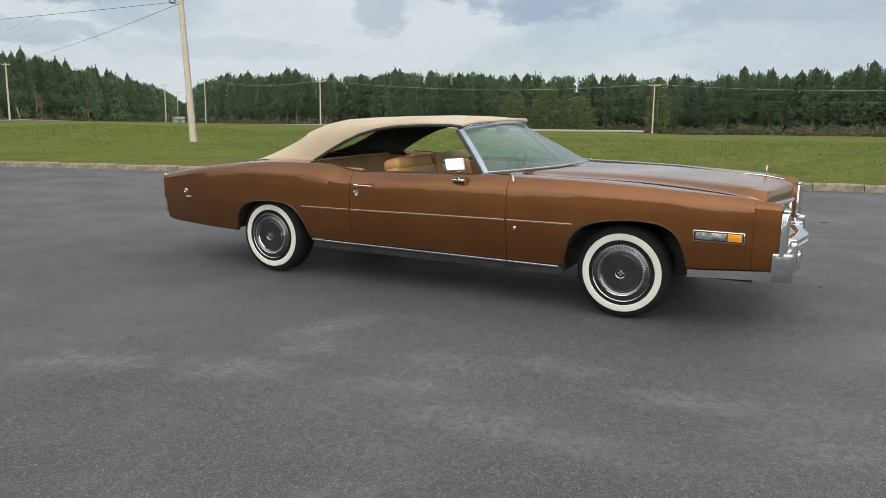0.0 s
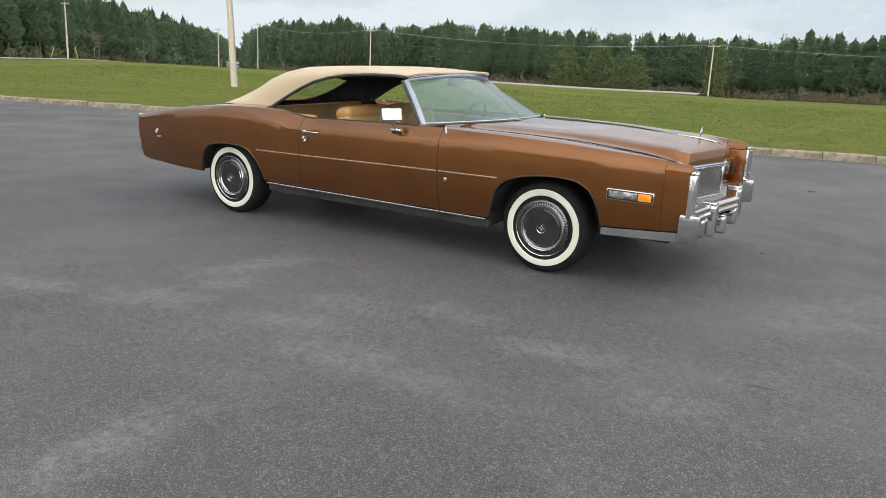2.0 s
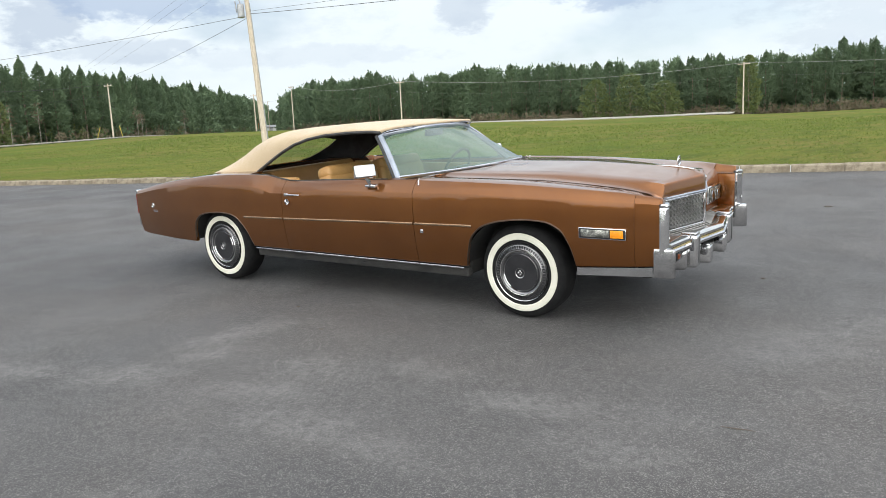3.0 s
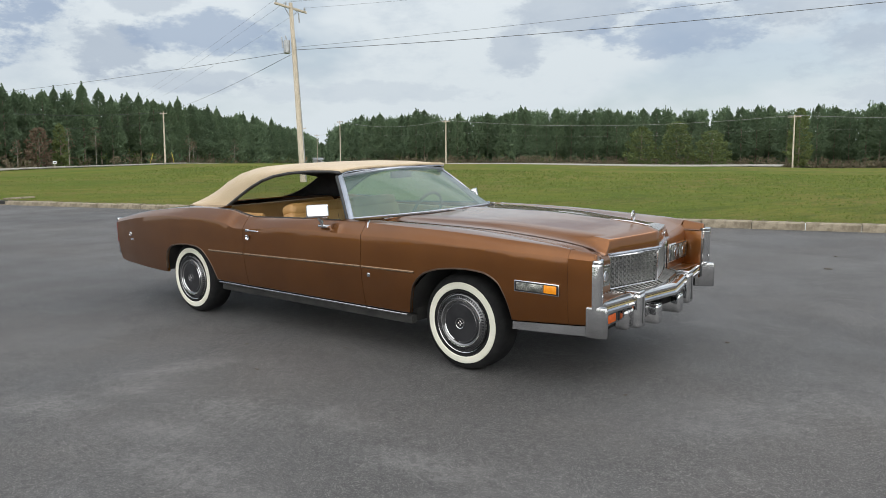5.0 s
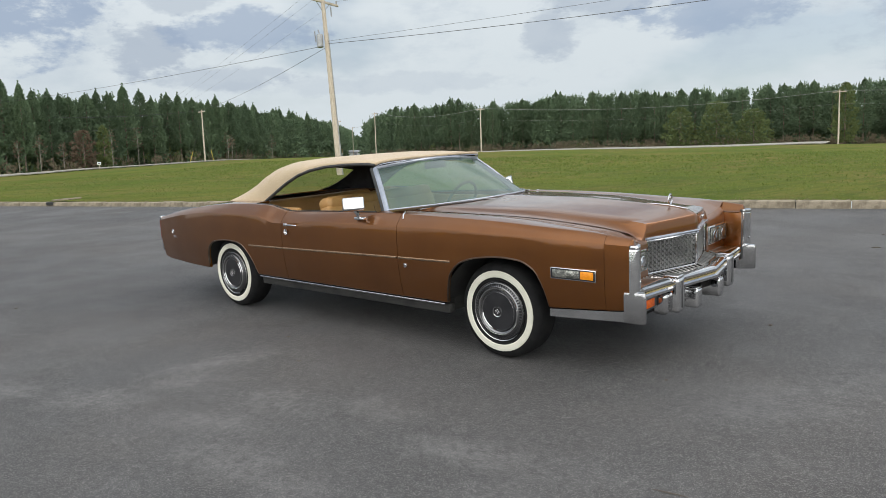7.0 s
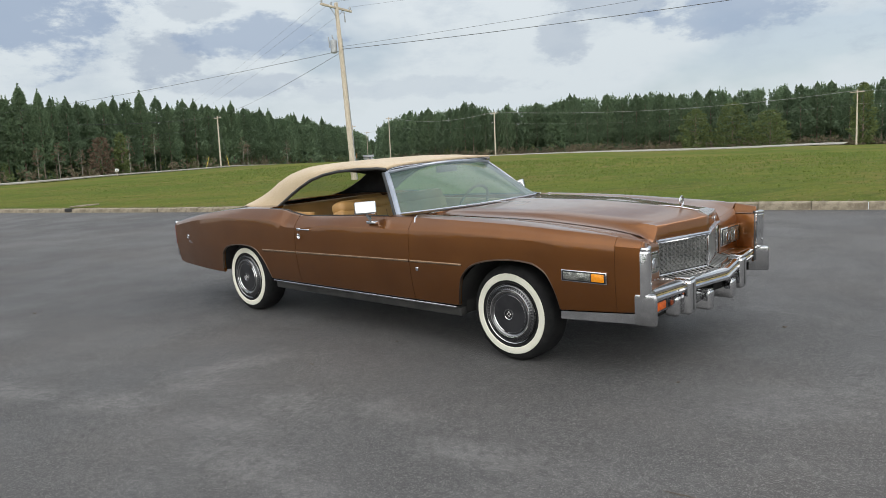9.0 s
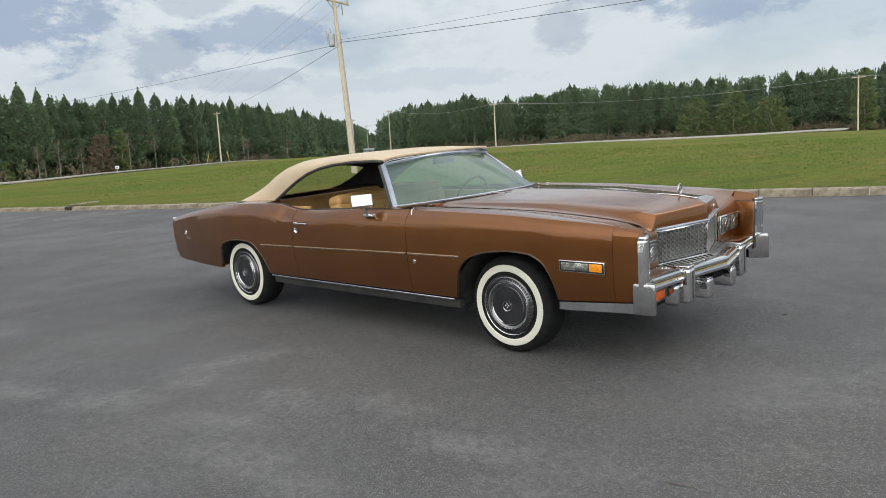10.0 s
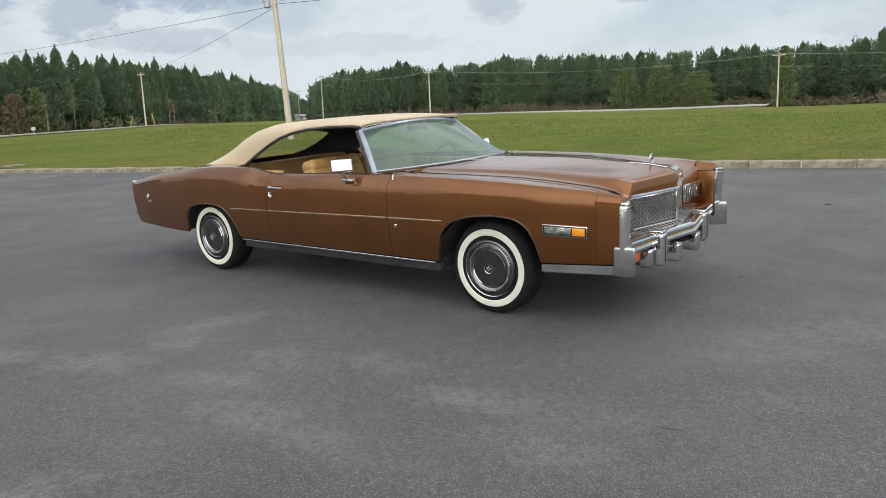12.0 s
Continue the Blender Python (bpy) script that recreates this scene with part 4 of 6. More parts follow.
grille = part("grille", v_strip(-0.500, 0.500, 0.826, 0.840, 0.024, 0.05), CHROME, car, "pointed chrome grille with a fine lattice")
part("grille_cap", v_strip(-0.500, 0.500, 0.841, 0.854, 0.032, 0.06), SCREEN_STEEL, grille, "bright moulding over the grille")
part("grille_frame", v_strip(-0.500, 0.500, 0.606, 0.619, 0.014, 0.05), CHROME, grille)
# solid black strip, painting in the shade behind the lattice
part("grille_backing", v_strip(-0.49, 0.49, 0.612, 0.830, -0.030, 0.01), COVER_BLACK, grille, "black sheet standing for the shaded depth behind the lattice")
part("prow_bar", box((2.590, -0.008, 0.616), (2.622, 0.008, 0.828), 0.003), BRUSHED, grille)
for s in (-1, 1):
    part("grille_frame", box((nose_x(0.48) - 0.05, s * 0.482 - 0.018, 0.604), (nose_x(0.48) + 0.010, s * 0.482 + 0.018, 0.838), 0.006), CHROME, grille)
    for k in range(12):
        y = 0.035 + k * 0.0375
        x = nose_x(y) - 0.012
        bm = box((-0.028, -0.0035, 0.618), (0.004, 0.0035, 0.828), 0.0015, 1)
        bmesh.ops.transform(bm, matrix=Matrix.Translation((x, s * y, 0)), verts=bm.verts)
        part("upright_bar", bm, GRILLE_SATIN, grille)
    for k in range(13):
        z = 0.628 + k * 0.0155
        rows = []
        for y in (0.0, 0.465):
            x = nose_x(y) - 0.012
            rows.append([(x - 0.024, s * y, z - 0.003), (x, s * y, z - 0.003), (x, s * y, z + 0.003), (x - 0.024, s * y, z + 0.003)])
        bm = bmesh.new()
        vs = add_grid(bm, rows, close=True)
        bm.faces.new(vs[0][::-1]), bm.faces.new(vs[1])
        part("cross_bar", bm, GRILLE_SATIN, grille)
    # staggered blades that give the lattice its woven look
    bm = bmesh.new()
    for k in range(13):
        for j in range(13):
            y = 0.016 + j * 0.0375 + (0.0187 if k % 2 else 0.0)
            if y > 0.455:
                continue
            z = 0.6300 + k * 0.0155
            x = nose_x(y) - 0.012
            add_box(bm, (x - 0.012, s * y - 0.0155, z - 0.001), (x + 0.006, s * y + 0.0155, z + 0.0088))
    tagged(part("lattice", bm, GRILLE_SATIN, grille, smooth=False), kind="stuff")
    # slatted lower grille above the bumper
    for k in range(17):
        y = 0.03 + k * 0.043
        part("lower_slat", tube([(min(nose_x(y), 2.50) + 0.03 if y > 0.5 else nose_x(y) + 0.004, s * y, 0.612), (bar_x(y) - 0.085, s * y, 0.594)], 0.0055, 6), GRILLE_SATIN, grille)

# head lamps and the faces between grille and fender tips
for s in (-1, 1):
    rows = []
    for y in span(0.488, 0.868, 14):
        w = min(max((belt_y(2.44) - 0.012 - y) / (belt_y(2.44) - 0.012 - seam_y(2.44)), 0.0), 1.0)
        zv = valley_z(2.44, w, belt_z(2.44))
        row = []
        for x in span(2.44, LAMP_X, 12):
            row.append((x, s * y, zv - 0.003 - roll_off(x, zv)))
        rows.append(row + [(LAMP_X, s * y, 0.74), (LAMP_X, s * y, 0.58), (LAMP_X - 0.06, s * y, 0.575)])
    part("headlamp_panel", grid(rows), PAINT, car, sharp=50)
    lamp = part("headlamp", box((2.482, min(s * 0.512, s * 0.846), 0.652), (2.506, max(s * 0.512, s * 0.846), 0.792), 0.008), CHROME, car, "twin rectangular headlamps in a chrome bezel")
    part("lamp_well", box((2.500, min(s * 0.521, s * 0.837), 0.661), (2.508, max(s * 0.521, s * 0.837), 0.783), 0.003), COVER_BLACK, lamp)
    for a, b in ((0.527, 0.672), (0.686, 0.831)):
        glass_front = part("lens", box((2.503, min(s * a, s * b), 0.667), (2.517, max(s * a, s * b), 0.777), 0.006), CLEAR_LENS, lamp)
        mid = s * (a + b) / 2
        bm = lathe([(0.0, 0.0), (0.030, 0.002), (0.040, -0.004)], 20)
        bmesh.ops.transform(bm, matrix=Matrix.Translation((2.518, mid, 0.722)) @ Matrix.Rotation(-math.pi / 2, 4, "Z"), verts=bm.verts)
        part("bulb_shield", bm, CHROME, glass_front)
    part("fender_tip_inner", box((2.47, min(s * (TIP_IN - 0.006), s * (TIP_IN + 0.006)), 0.600), (2.622, max(s * (TIP_IN - 0.006), s * (TIP_IN + 0.006)), 0.862), 0.003), PAINT, car)
    # shelf below the lamps, running forward to the bumper
    part("lamp_shelf", box((2.44, min(s * 0.50, s * 0.870), 0.590), (2.610, max(s * 0.50, s * 0.870), 0.612), 0.006), PAINT, car)
    # front face of the fender tip, framing the upright chrome cap
    crown = [(abs(y), z) for _x, y, z in fender_inner(2.60, 1, belt_y(2.60), belt_z(2.60))]
    outline = [(TIP_IN, 0.60), (TIP_IN + 0.02, 0.492), (half_wide(2.60) - 0.03, 0.492), (half_wide(2.60) - 0.012, 0.60), (half_wide(2.60) - 0.008, crease_z(2.60)), (belt_y(2.60), belt_z(2.60))] + crown
    bm = bmesh.new()
    vs = add_grid(bm, [[(x, s * (y + (0.91 - y) * g), z + (0.70 - z) * g * 0.4) for y, z in outline] for x, g in ((2.600, 0.0), (2.610, 0.02), (2.617, 0.10))], close=True)
    bm.faces.new(vs[0]), bm.faces.new(vs[-1])
    part("fender_tip_face", bm, PAINT, car, sharp=50)
    # black slab in place of the shaded gap around the cap
    part("cap_gap", box((2.605, min(s * 0.862, s * 0.966), 0.50), (2.622, max(s * 0.862, s * 0.962), 0.884), 0.006, 2), BLACK_TRIM, car)
    plan = [(2.612, 0.978), (2.634, 0.976), (2.650, 0.966), (2.660, 0.944), (2.656, 0.924), (2.642, 0.900), (2.634, 0.874), (2.612, 0.872)]
    bm = bmesh.new()
    rows = [[(cx + (2.635 - cx) * g, s * (cy + (0.925 - cy) * g), z) for cx, cy in plan] for z, g in ((0.585, 0.0), (0.850, 0.0), (0.862, 0.06), (0.868, 0.25))]
    vs = add_grid(bm, rows, close=True)
    bm.faces.new(vs[0]), bm.faces.new(vs[-1])
    cap = part("corner_cap", bm, CHROME, car, "upright chrome corner cap", sharp=40)
    bm = bmesh.new()
    rows = [[(cx + 0.004 + (2.638 - cx) * g, s * (cy + (0.925 - cy) * g), z) for cx, cy in plan] for z, g in ((0.860, 0.22), (0.864, 0.08), (0.876, 0.05), (0.884, 0.2))]
    vs = add_grid(bm, rows, close=True)
    bm.faces.new(vs[0]), bm.faces.new(vs[-1])
    part("cap_top", bm, CHROME, cap, sharp=40)
    part("cap_stud", lathe([(0.0, 0.004), (0.007, 0.003), (0.009, -0.002)], 12), CHROME, cap).matrix_basis = Matrix.Translation((2.658, s * 0.925, 0.665)) @ Matrix.Rotation(-math.pi / 2, 4, "Z")

# front bumper
bar_line = [(y, bar_x(y)) for y in (-0.90, -0.70, -0.46, -0.23, -0.06, -0.015, 0.0, 0.015, 0.06, 0.23, 0.46, 0.70, 0.90)]


def bumper_bar(prof):
    bm = bmesh.new()
    vs = add_grid(bm, [[(x + dx, y, z) for dx, z in prof] for y, x in bar_line], close=True)
    bm.faces.new(vs[0][::-1]), bm.faces.new(vs[-1])
    return bm


bumper = part("front_bumper", bumper_bar([(-0.10, 0.522), (-0.02, 0.522), (0.004, 0.530), (0.006, 0.546), (-0.004, 0.556), (-0.10, 0.556)]), CHROME, car,
              "heavy chrome front bumper with upright guards")
for prof, mat, name in (
    ([(-0.11, 0.590), (-0.075, 0.606), (-0.02, 0.608), (-0.004, 0.603), (0.004, 0.592), (0.004, 0.578), (-0.006, 0.570), (-0.11, 0.570)], CHROME, "upper_bar"),
    ([(-0.10, 0.554), (-0.008, 0.554), (-0.008, 0.572), (-0.10, 0.572)], BLACK_TRIM, "groove"),
    ([(-0.10, 0.558), (-0.004, 0.558), (-0.003, 0.566), (-0.10, 0.566)], GOLD, "stripe"),
    ):
    part(name, bumper_bar(prof), mat, bumper, "thin gold stripe" if name == "stripe" else "")
for s in (-1, 1):
    guard = part("guard", box((2.585, min(s * 0.385, s * 0.490), 0.380), (2.702, max(s * 0.385, s * 0.490), 0.604), 0.022, 4), CHROME, bumper)
    part("guard_cap", box((2.592, min(s * 0.392, s * 0.483), 0.598), (2.696, max(s * 0.392, s * 0.483), 0.622), 0.009, 3), CHROME, guard)
    part("guard_groove", box((2.698, min(s * 0.432, s * 0.444), 0.41), (2.7045, max(s * 0.432, s * 0.444), 0.585), 0.002), BLACK_TRIM, guard)
    inner = part("inner_guard", box((2.570, min(s * 0.150, s * 0.235), 0.360), (2.722, max(s * 0.150, s * 0.235), 0.490), 0.016, 3), CHROME, bumper)
    part("guard_cap", box((2.600, min(s * 0.156, s * 0.229), 0.484), (2.716, max(s * 0.156, s * 0.229), 0.500), 0.007, 2), CHROME, inner)
    part("lower_valance", box((2.555, min(s * 0.230, s * 0.390), 0.400), (2.640, max(s * 0.230, s * 0.390), 0.520), 0.012, 3), BRUSHED, bumper)
    part("lower_valance", box((2.545, min(s * 0.485, s * 0.555), 0.372), (2.650, max(s * 0.485, s * 0.555), 0.515), 0.030, 4), BRUSHED, bumper)
    rows = []
    for z, g in ((0.420, 0.010), (0.428, 0.0), (0.588, 0.0), (0.604, 0.012)):
        row = []
        for x, y in ((2.576, 0.980), (2.61, 0.978), (2.66, 0.972), (2.690, 0.962), (2.700, 0.948), (2.698, 0.934), (2.680, 0.918), (2.60, 0.880), (2.576, 0.872)):
            cx, cy = 2.63, 0.93
            row.append((x + (cx - x) * g * 6, s * (y + (cy - y) * g * 6), z))
        rows.append(row)
    bm = bmesh.new()
    vs = add_grid(bm, rows, close=True)
    bm.faces.new(vs[0]), bm.faces.new(vs[-1])
    end = part("bumper_end", bm, BRUSHED, bumper)
    part("end_ledge", box((2.585, min(s * 0.875, s * 0.945), 0.600), (2.655, max(s * 0.875, s * 0.945), 0.618), 0.006, 2), CHROME, end)
    # bright strip that wraps from the bumper to the wheel opening
    rows = [[(x, s * (half_wide(x) + tuck(0.44) + d), z + (sill_z(x) - 0.441) * (1 if z > 0.40 else 0.65)) for d, z in ((-0.03, 0.437), (0.006, 0.435), (0.008, 0.39), (-0.03, 0.386))] for x in span(2.062, 2.56, 8)]
    bm = bmesh.new()
    vs = add_grid(bm, rows, close=True)
    bm.faces.new(vs[0][::-1]), bm.faces.new(vs[-1])
    part("side_strip", bm, BRUSHED, bumper)
    turn = part("turn_signal", box((2.545, min(s * 0.530, s * 0.735), 0.424), (2.581, max(s * 0.530, s * 0.735), 0.512), 0.006), CHROME, car, "amber turn signal in a chrome frame")
    part("lamp_well", box((2.573, min(s * 0.542, s * 0.723), 0.435), (2.584, max(s * 0.542, s * 0.723), 0.501), 0.003), BLACK_TRIM, turn)
    part("lens", box((2.575, min(s * 0.588, s * 0.712), 0.441), (2.588, max(s * 0.588, s * 0.712), 0.495), 0.004), ORANGE, turn, "orange ribbed lens")
# dark solid that supplies the shade behind the bumper
part("valance", box((2.40, -0.80, 0.40), (2.545, 0.80, 0.585), 0.01), UNDER, car, "dark block standing for the shaded space behind the bumper")
part("radiator_cover", box((2.30, -0.53, 0.53), (2.425, 0.53, 0.86), 0.004), UNDER, car)
# dark floor whose colour gives the shade between the slats
bm = bmesh.new()
vs = add_grid(bm, [[(2.44, y, z), (bar_x(y) - 0.09, y, z)] for y, z in ((-0.86, 0.574), (-0.46, 0.574), (0.0, 0.574), (0.46, 0.574), (0.86, 0.574))])
bmesh.ops.solidify(bm, geom=bm.faces[:], thickness=0.012)
part("bumper_filler", bm, UNDER, car, "dark sheet standing for the shade between the slats")

# marker lamps, mouldings and door furniture
for s in (-1, 1):
    y = s * 1.002
    def slab(x0, x1, inn, out, z0, z1, r):
        return box((x0, min(y - s * inn, y + s * out), z0), (x1, max(y - s * inn, y + s * out), z1), r)

    mk = part("side_marker", slab(2.088, 2.408, 0.02, 0.004, 0.650, 0.724, 0.003), CHROME, car, "long side marker lamp in a chrome frame")
    part("frame_inset", slab(2.0935, 2.4025, 0.02, 0.0060, 0.6555, 0.7185, 0.001), COVER_BLACK, mk)
    part("cornering_lens", slab(2.104, 2.300, 0.02, 0.010, 0.662, 0.712, 0.004), CLEAR_LENS, mk, "ribbed clear cornering lens")
    part("amber_lens", slab(2.304, 2.392, 0.02, 0.010, 0.662, 0.712, 0.004), AMBER, mk, "amber reflector lens")

    def side_bead(name, x0, x1, z, r, mat, out=0.0, flat=1.0, n=24):
        zz = z if callable(z) else (lambda x: z)
        rows = []
        for x in span(x0, x1, n):
            zc = zz(x)
            yy = half_wide(x) + tuck(zc) + out
            rows.append([(x, s * (yy + r * 0.9 * math.cos(a)), zc + r * flat * math.sin(a)) for a in (-1.7, -1.1, -0.4, 0.4, 1.1, 1.7)])
        bm = grid(rows)
        return part(name, bm, mat, car)

    trim_z = lifted((-1.18, 0.640), (-0.66, 0.648), (0.75, 0.672), (1.26, 0.678))
    for a, b in ((-1.175, -0.672), (-0.658, 0.738), (0.752, 1.262)):
        side_bead("side_moulding", a, b, trim_z, 0.0095, BRONZE_TRIM)
    # lips of the wheel openings
    for arch, a, b in ((rear_arch, -1.968, -1.117), (front_arch, 1.187, 2.054)):
        rows = []
        for x in span(a, a + 0.1, 10)[:-1] + span(a + 0.1, b - 0.1, 30) + span(b - 0.1, b, 10)[1:]:
            z = arch(x)
            yy = half_wide(x) + tuck(z)
            rows.append([(x, s * (yy - 0.02), z - 0.008), (x, s * (yy + 0.003), z - 0.006), (x, s * (yy + 0.004), z + 0.001), (x, s * (yy - 0.002), z + 0.005)])
        part("wheel_lip", grid(rows), LIP_TRIM, car)
    # sill: bright bead over a dark ribbed rocker
    for a, b in ((-1.10, 0.742), (0.752, 1.155)):
        side_bead("sill_moulding", a, b, 0.362, 0.008, BRUSHED, out=0.0, flat=0.9)
    part("rocker", box((-1.12, min(s * 0.86, s * 0.925), 0.285), (1.165, max(s * 0.86, s * 0.925), 0.352), 0.012), UNDER, car, "dark ribbed rocker strip")
    for a, b in ((-1.15, -0.668), (-0.661, 0.44)):
        part("belt_seal", tube([(x, s * (belt_y(x) - 0.024), belt_z(x) + 0.005) for x in span(a, b, 16)], 0.006, 6), BLACK_TRIM, car, "thin black seal along the window sill")
    handle = part("door_handle", box((-0.585, min(s * 1.000, s * 1.022), 0.861), (-0.435, max(s * 1.000, s * 1.022), 0.873), 0.005, 3), CHROME, car, "chrome door handle")
    part("handle_post", box((-0.630, min(s * 0.985, s * 1.008), 0.852), (-0.580, max(s * 0.985, s * 1.008), 0.878), 0.006, 2), CHROME, handle)
    bm = lathe([(0.0, 0.0), (0.010, 0.001), (0.012, -0.003), (0.019, -0.003), (0.022, 0.002), (0.025, 0.010)], 20)
    bmesh.ops.transform(bm, matrix=Matrix.Translation((-0.585, s * 1.012, 0.809)) @ (Matrix.Rotation(math.pi, 4, "Z") if s < 0 else Matrix()), verts=bm.verts)
    part("lock_emblem", bm, CHROME, car, "round chrome key lock emblem")
    part("fender_badge", box((0.803, min(s * 0.998, s * 1.010), 0.610), (0.832, max(s * 0.998, s * 1.010), 0.642), 0.006, 2), CHROME, car, "small chrome shield badge")
    # tail badge: wreath over a bar where the lettering stands
    bm = lathe([(0.012, 0.0), (0.017, -0.004), (0.023, 0.0)], 20)
    bmesh.ops.transform(bm, matrix=Matrix.Translation((-2.60, s * (half_wide(-2.6) + 0.004), 0.700)), verts=bm.verts)
    part("tail_wreath", bm, CHROME, car, "chrome wreath badge")
    bm = bmesh.new()
    for k, (dz, w) in enumerate(((0.650, 0.07), (0.638, 0.085))):
        add_box(bm, (-2.60, s * half_wide(-2.6) - 0.006, dz), (-2.60 + w, s * half_wide(-2.6) + 0.006, dz + 0.006), 0.002, 1)
    part("tail_script", bm, CHROME, car, "chrome script shown as plain bars")

# hood ornament: a standing ring on a low spear
orn = part("hood_ornament", tube([(2.26, 0, 1.020), (2.42, 0, 1.010), (2.555, 0, 0.990)], 0.006, 8, radii=[0.003, 0.007, 0.003]), CHROME, car, "standing chrome ring on a low spear")
bm = bmesh.new()
pts = [Vector((2.43, 0.027 * math.sin(a), 1.051 + 0.034 * math.cos(a))) for a in span(0, 2 * math.pi, 21)]
for a, b in zip(pts[:-1], pts[1:]):
    t = tube([a, b], 0.0055, 6)
    tmp = bpy.data.meshes.new("tmp")
    t.to_mesh(tmp), t.free()
    bm.from_mesh(tmp)
    bpy.data.meshes.remove(tmp)
part("ring", bm, CHROME, orn)
part("crest", box((2.424, -0.011, 1.038), (2.436, 0.011, 1.074), 0.004), CHROME, orn)
bm = box((-0.006, -0.045, -0.010), (0.006, 0.045, 0.010), 0.003)
bmesh.ops.transform(bm, matrix=Matrix.Translation((nose_x(0.33) + 0.010, 0.33, 0.900)) @ Matrix.Rotation(math.atan2(0.136, 0.475), 4, "Z"), verts=bm.verts)
part("nose_script", bm, CHROME, car, "small chrome script shown as a plain bar")

# tail
rows = []
for x, g in ((-2.902, 0.0), (-2.914, 0.012), (-2.918, 0.05)):
    r = []
    for s in (-1, 1):
        zs = [0.415, 0.55, 0.70, crease_z(-2.90), belt_z(-2.90)]
        q = [(x, s * (half_wide(-2.90) + tuck(z) - g), z + (0.004 if z < 0.5 else -g * 0.3)) for z in zs[:4]] + [(x, s * (belt_y(-2.90) - g), zs[4] - g * 0.3)]
        r += q if s < 0 else [(x, 0, deck_z(-2.90) - g * 0.3)] + q[::-1]
    rows.append(r)
bm = grid(rows)
part("tail_panel", bm, PAINT, car)
part("tail_face", box((-2.925, -0.87, 0.43), (-2.898, 0.87, 0.828), 0.006), PAINT, car)
rows = []
for x in span(-2.898, -1.90, 14):
    rows.append([(x, y, deck_z(x) + 0.012 * (1 - (y / 0.72) ** 2)) for y in span(-0.72, 0.72, 15)])
part("boot_lid", grid(rows, thick=0.008), PAINT, car)
rbumper = part("rear_bumper", box((-2.985, -0.80, 0.45), (-2.915, 0.80, 0.585), 0.02, 3), CHROME, car, "chrome rear bumper")
for s in (-1, 1):
    tl = part("tail_lamp", box((-2.934, min(s * 0.850, s * 0.925), 0.600), (-2.908, max(s * 0.850, s * 0.925), 0.806), 0.006, 2), RED_LENS, car, "upright red tail lamp in a chrome frame")
    part("lamp_frame", box((-2.940, min(s * 0.848, s * 0.920), 0.804), (-2.902, max(s * 0.848, s * 0.920), 0.846), 0.006, 2), CHROME, tl)
    part("lamp_frame", box((-2.930, min(s * 0.892, s * 0.920), 0.480), (-2.910, max(s * 0.892, s * 0.920), 0.602), 0.005, 2), BRUSHED, tl)
    part("bumper_end", box((-2.935, min(s * 0.80, s * 0.915), 0.47), (-2.91, max(s * 0.80, s * 0.915), 0.60), 0.010, 3), CHROME, rbumper)

# underbody and wheel wells
part("underbody", box((-2.78, -0.84, 0.42), (-2.02, 0.84, 0.52), 0.02), UNDER, car)
part("underbody", box((-1.08, -0.83, 0.28), (1.14, 0.83, 0.40), 0.02), UNDER, car)
part("underbody", box((-2.0, -0.64, 0.32), (2.45, 0.64, 0.60), 0.02), UNDER, car)
for s in (-1, 1):
    for cx, r in ((-1.56, 0.46), (1.62, 0.49)):
        rows = []
        for a in span(0.20, math.pi - 0.20, 26):
            rows.append([(cx + r * math.cos(a), s * y, 0.29 + r * 0.97 * math.sin(a)) for y in (0.60, 0.95)])
        bm = grid(rows)
        part("wheel_well", bm, UNDER, car)


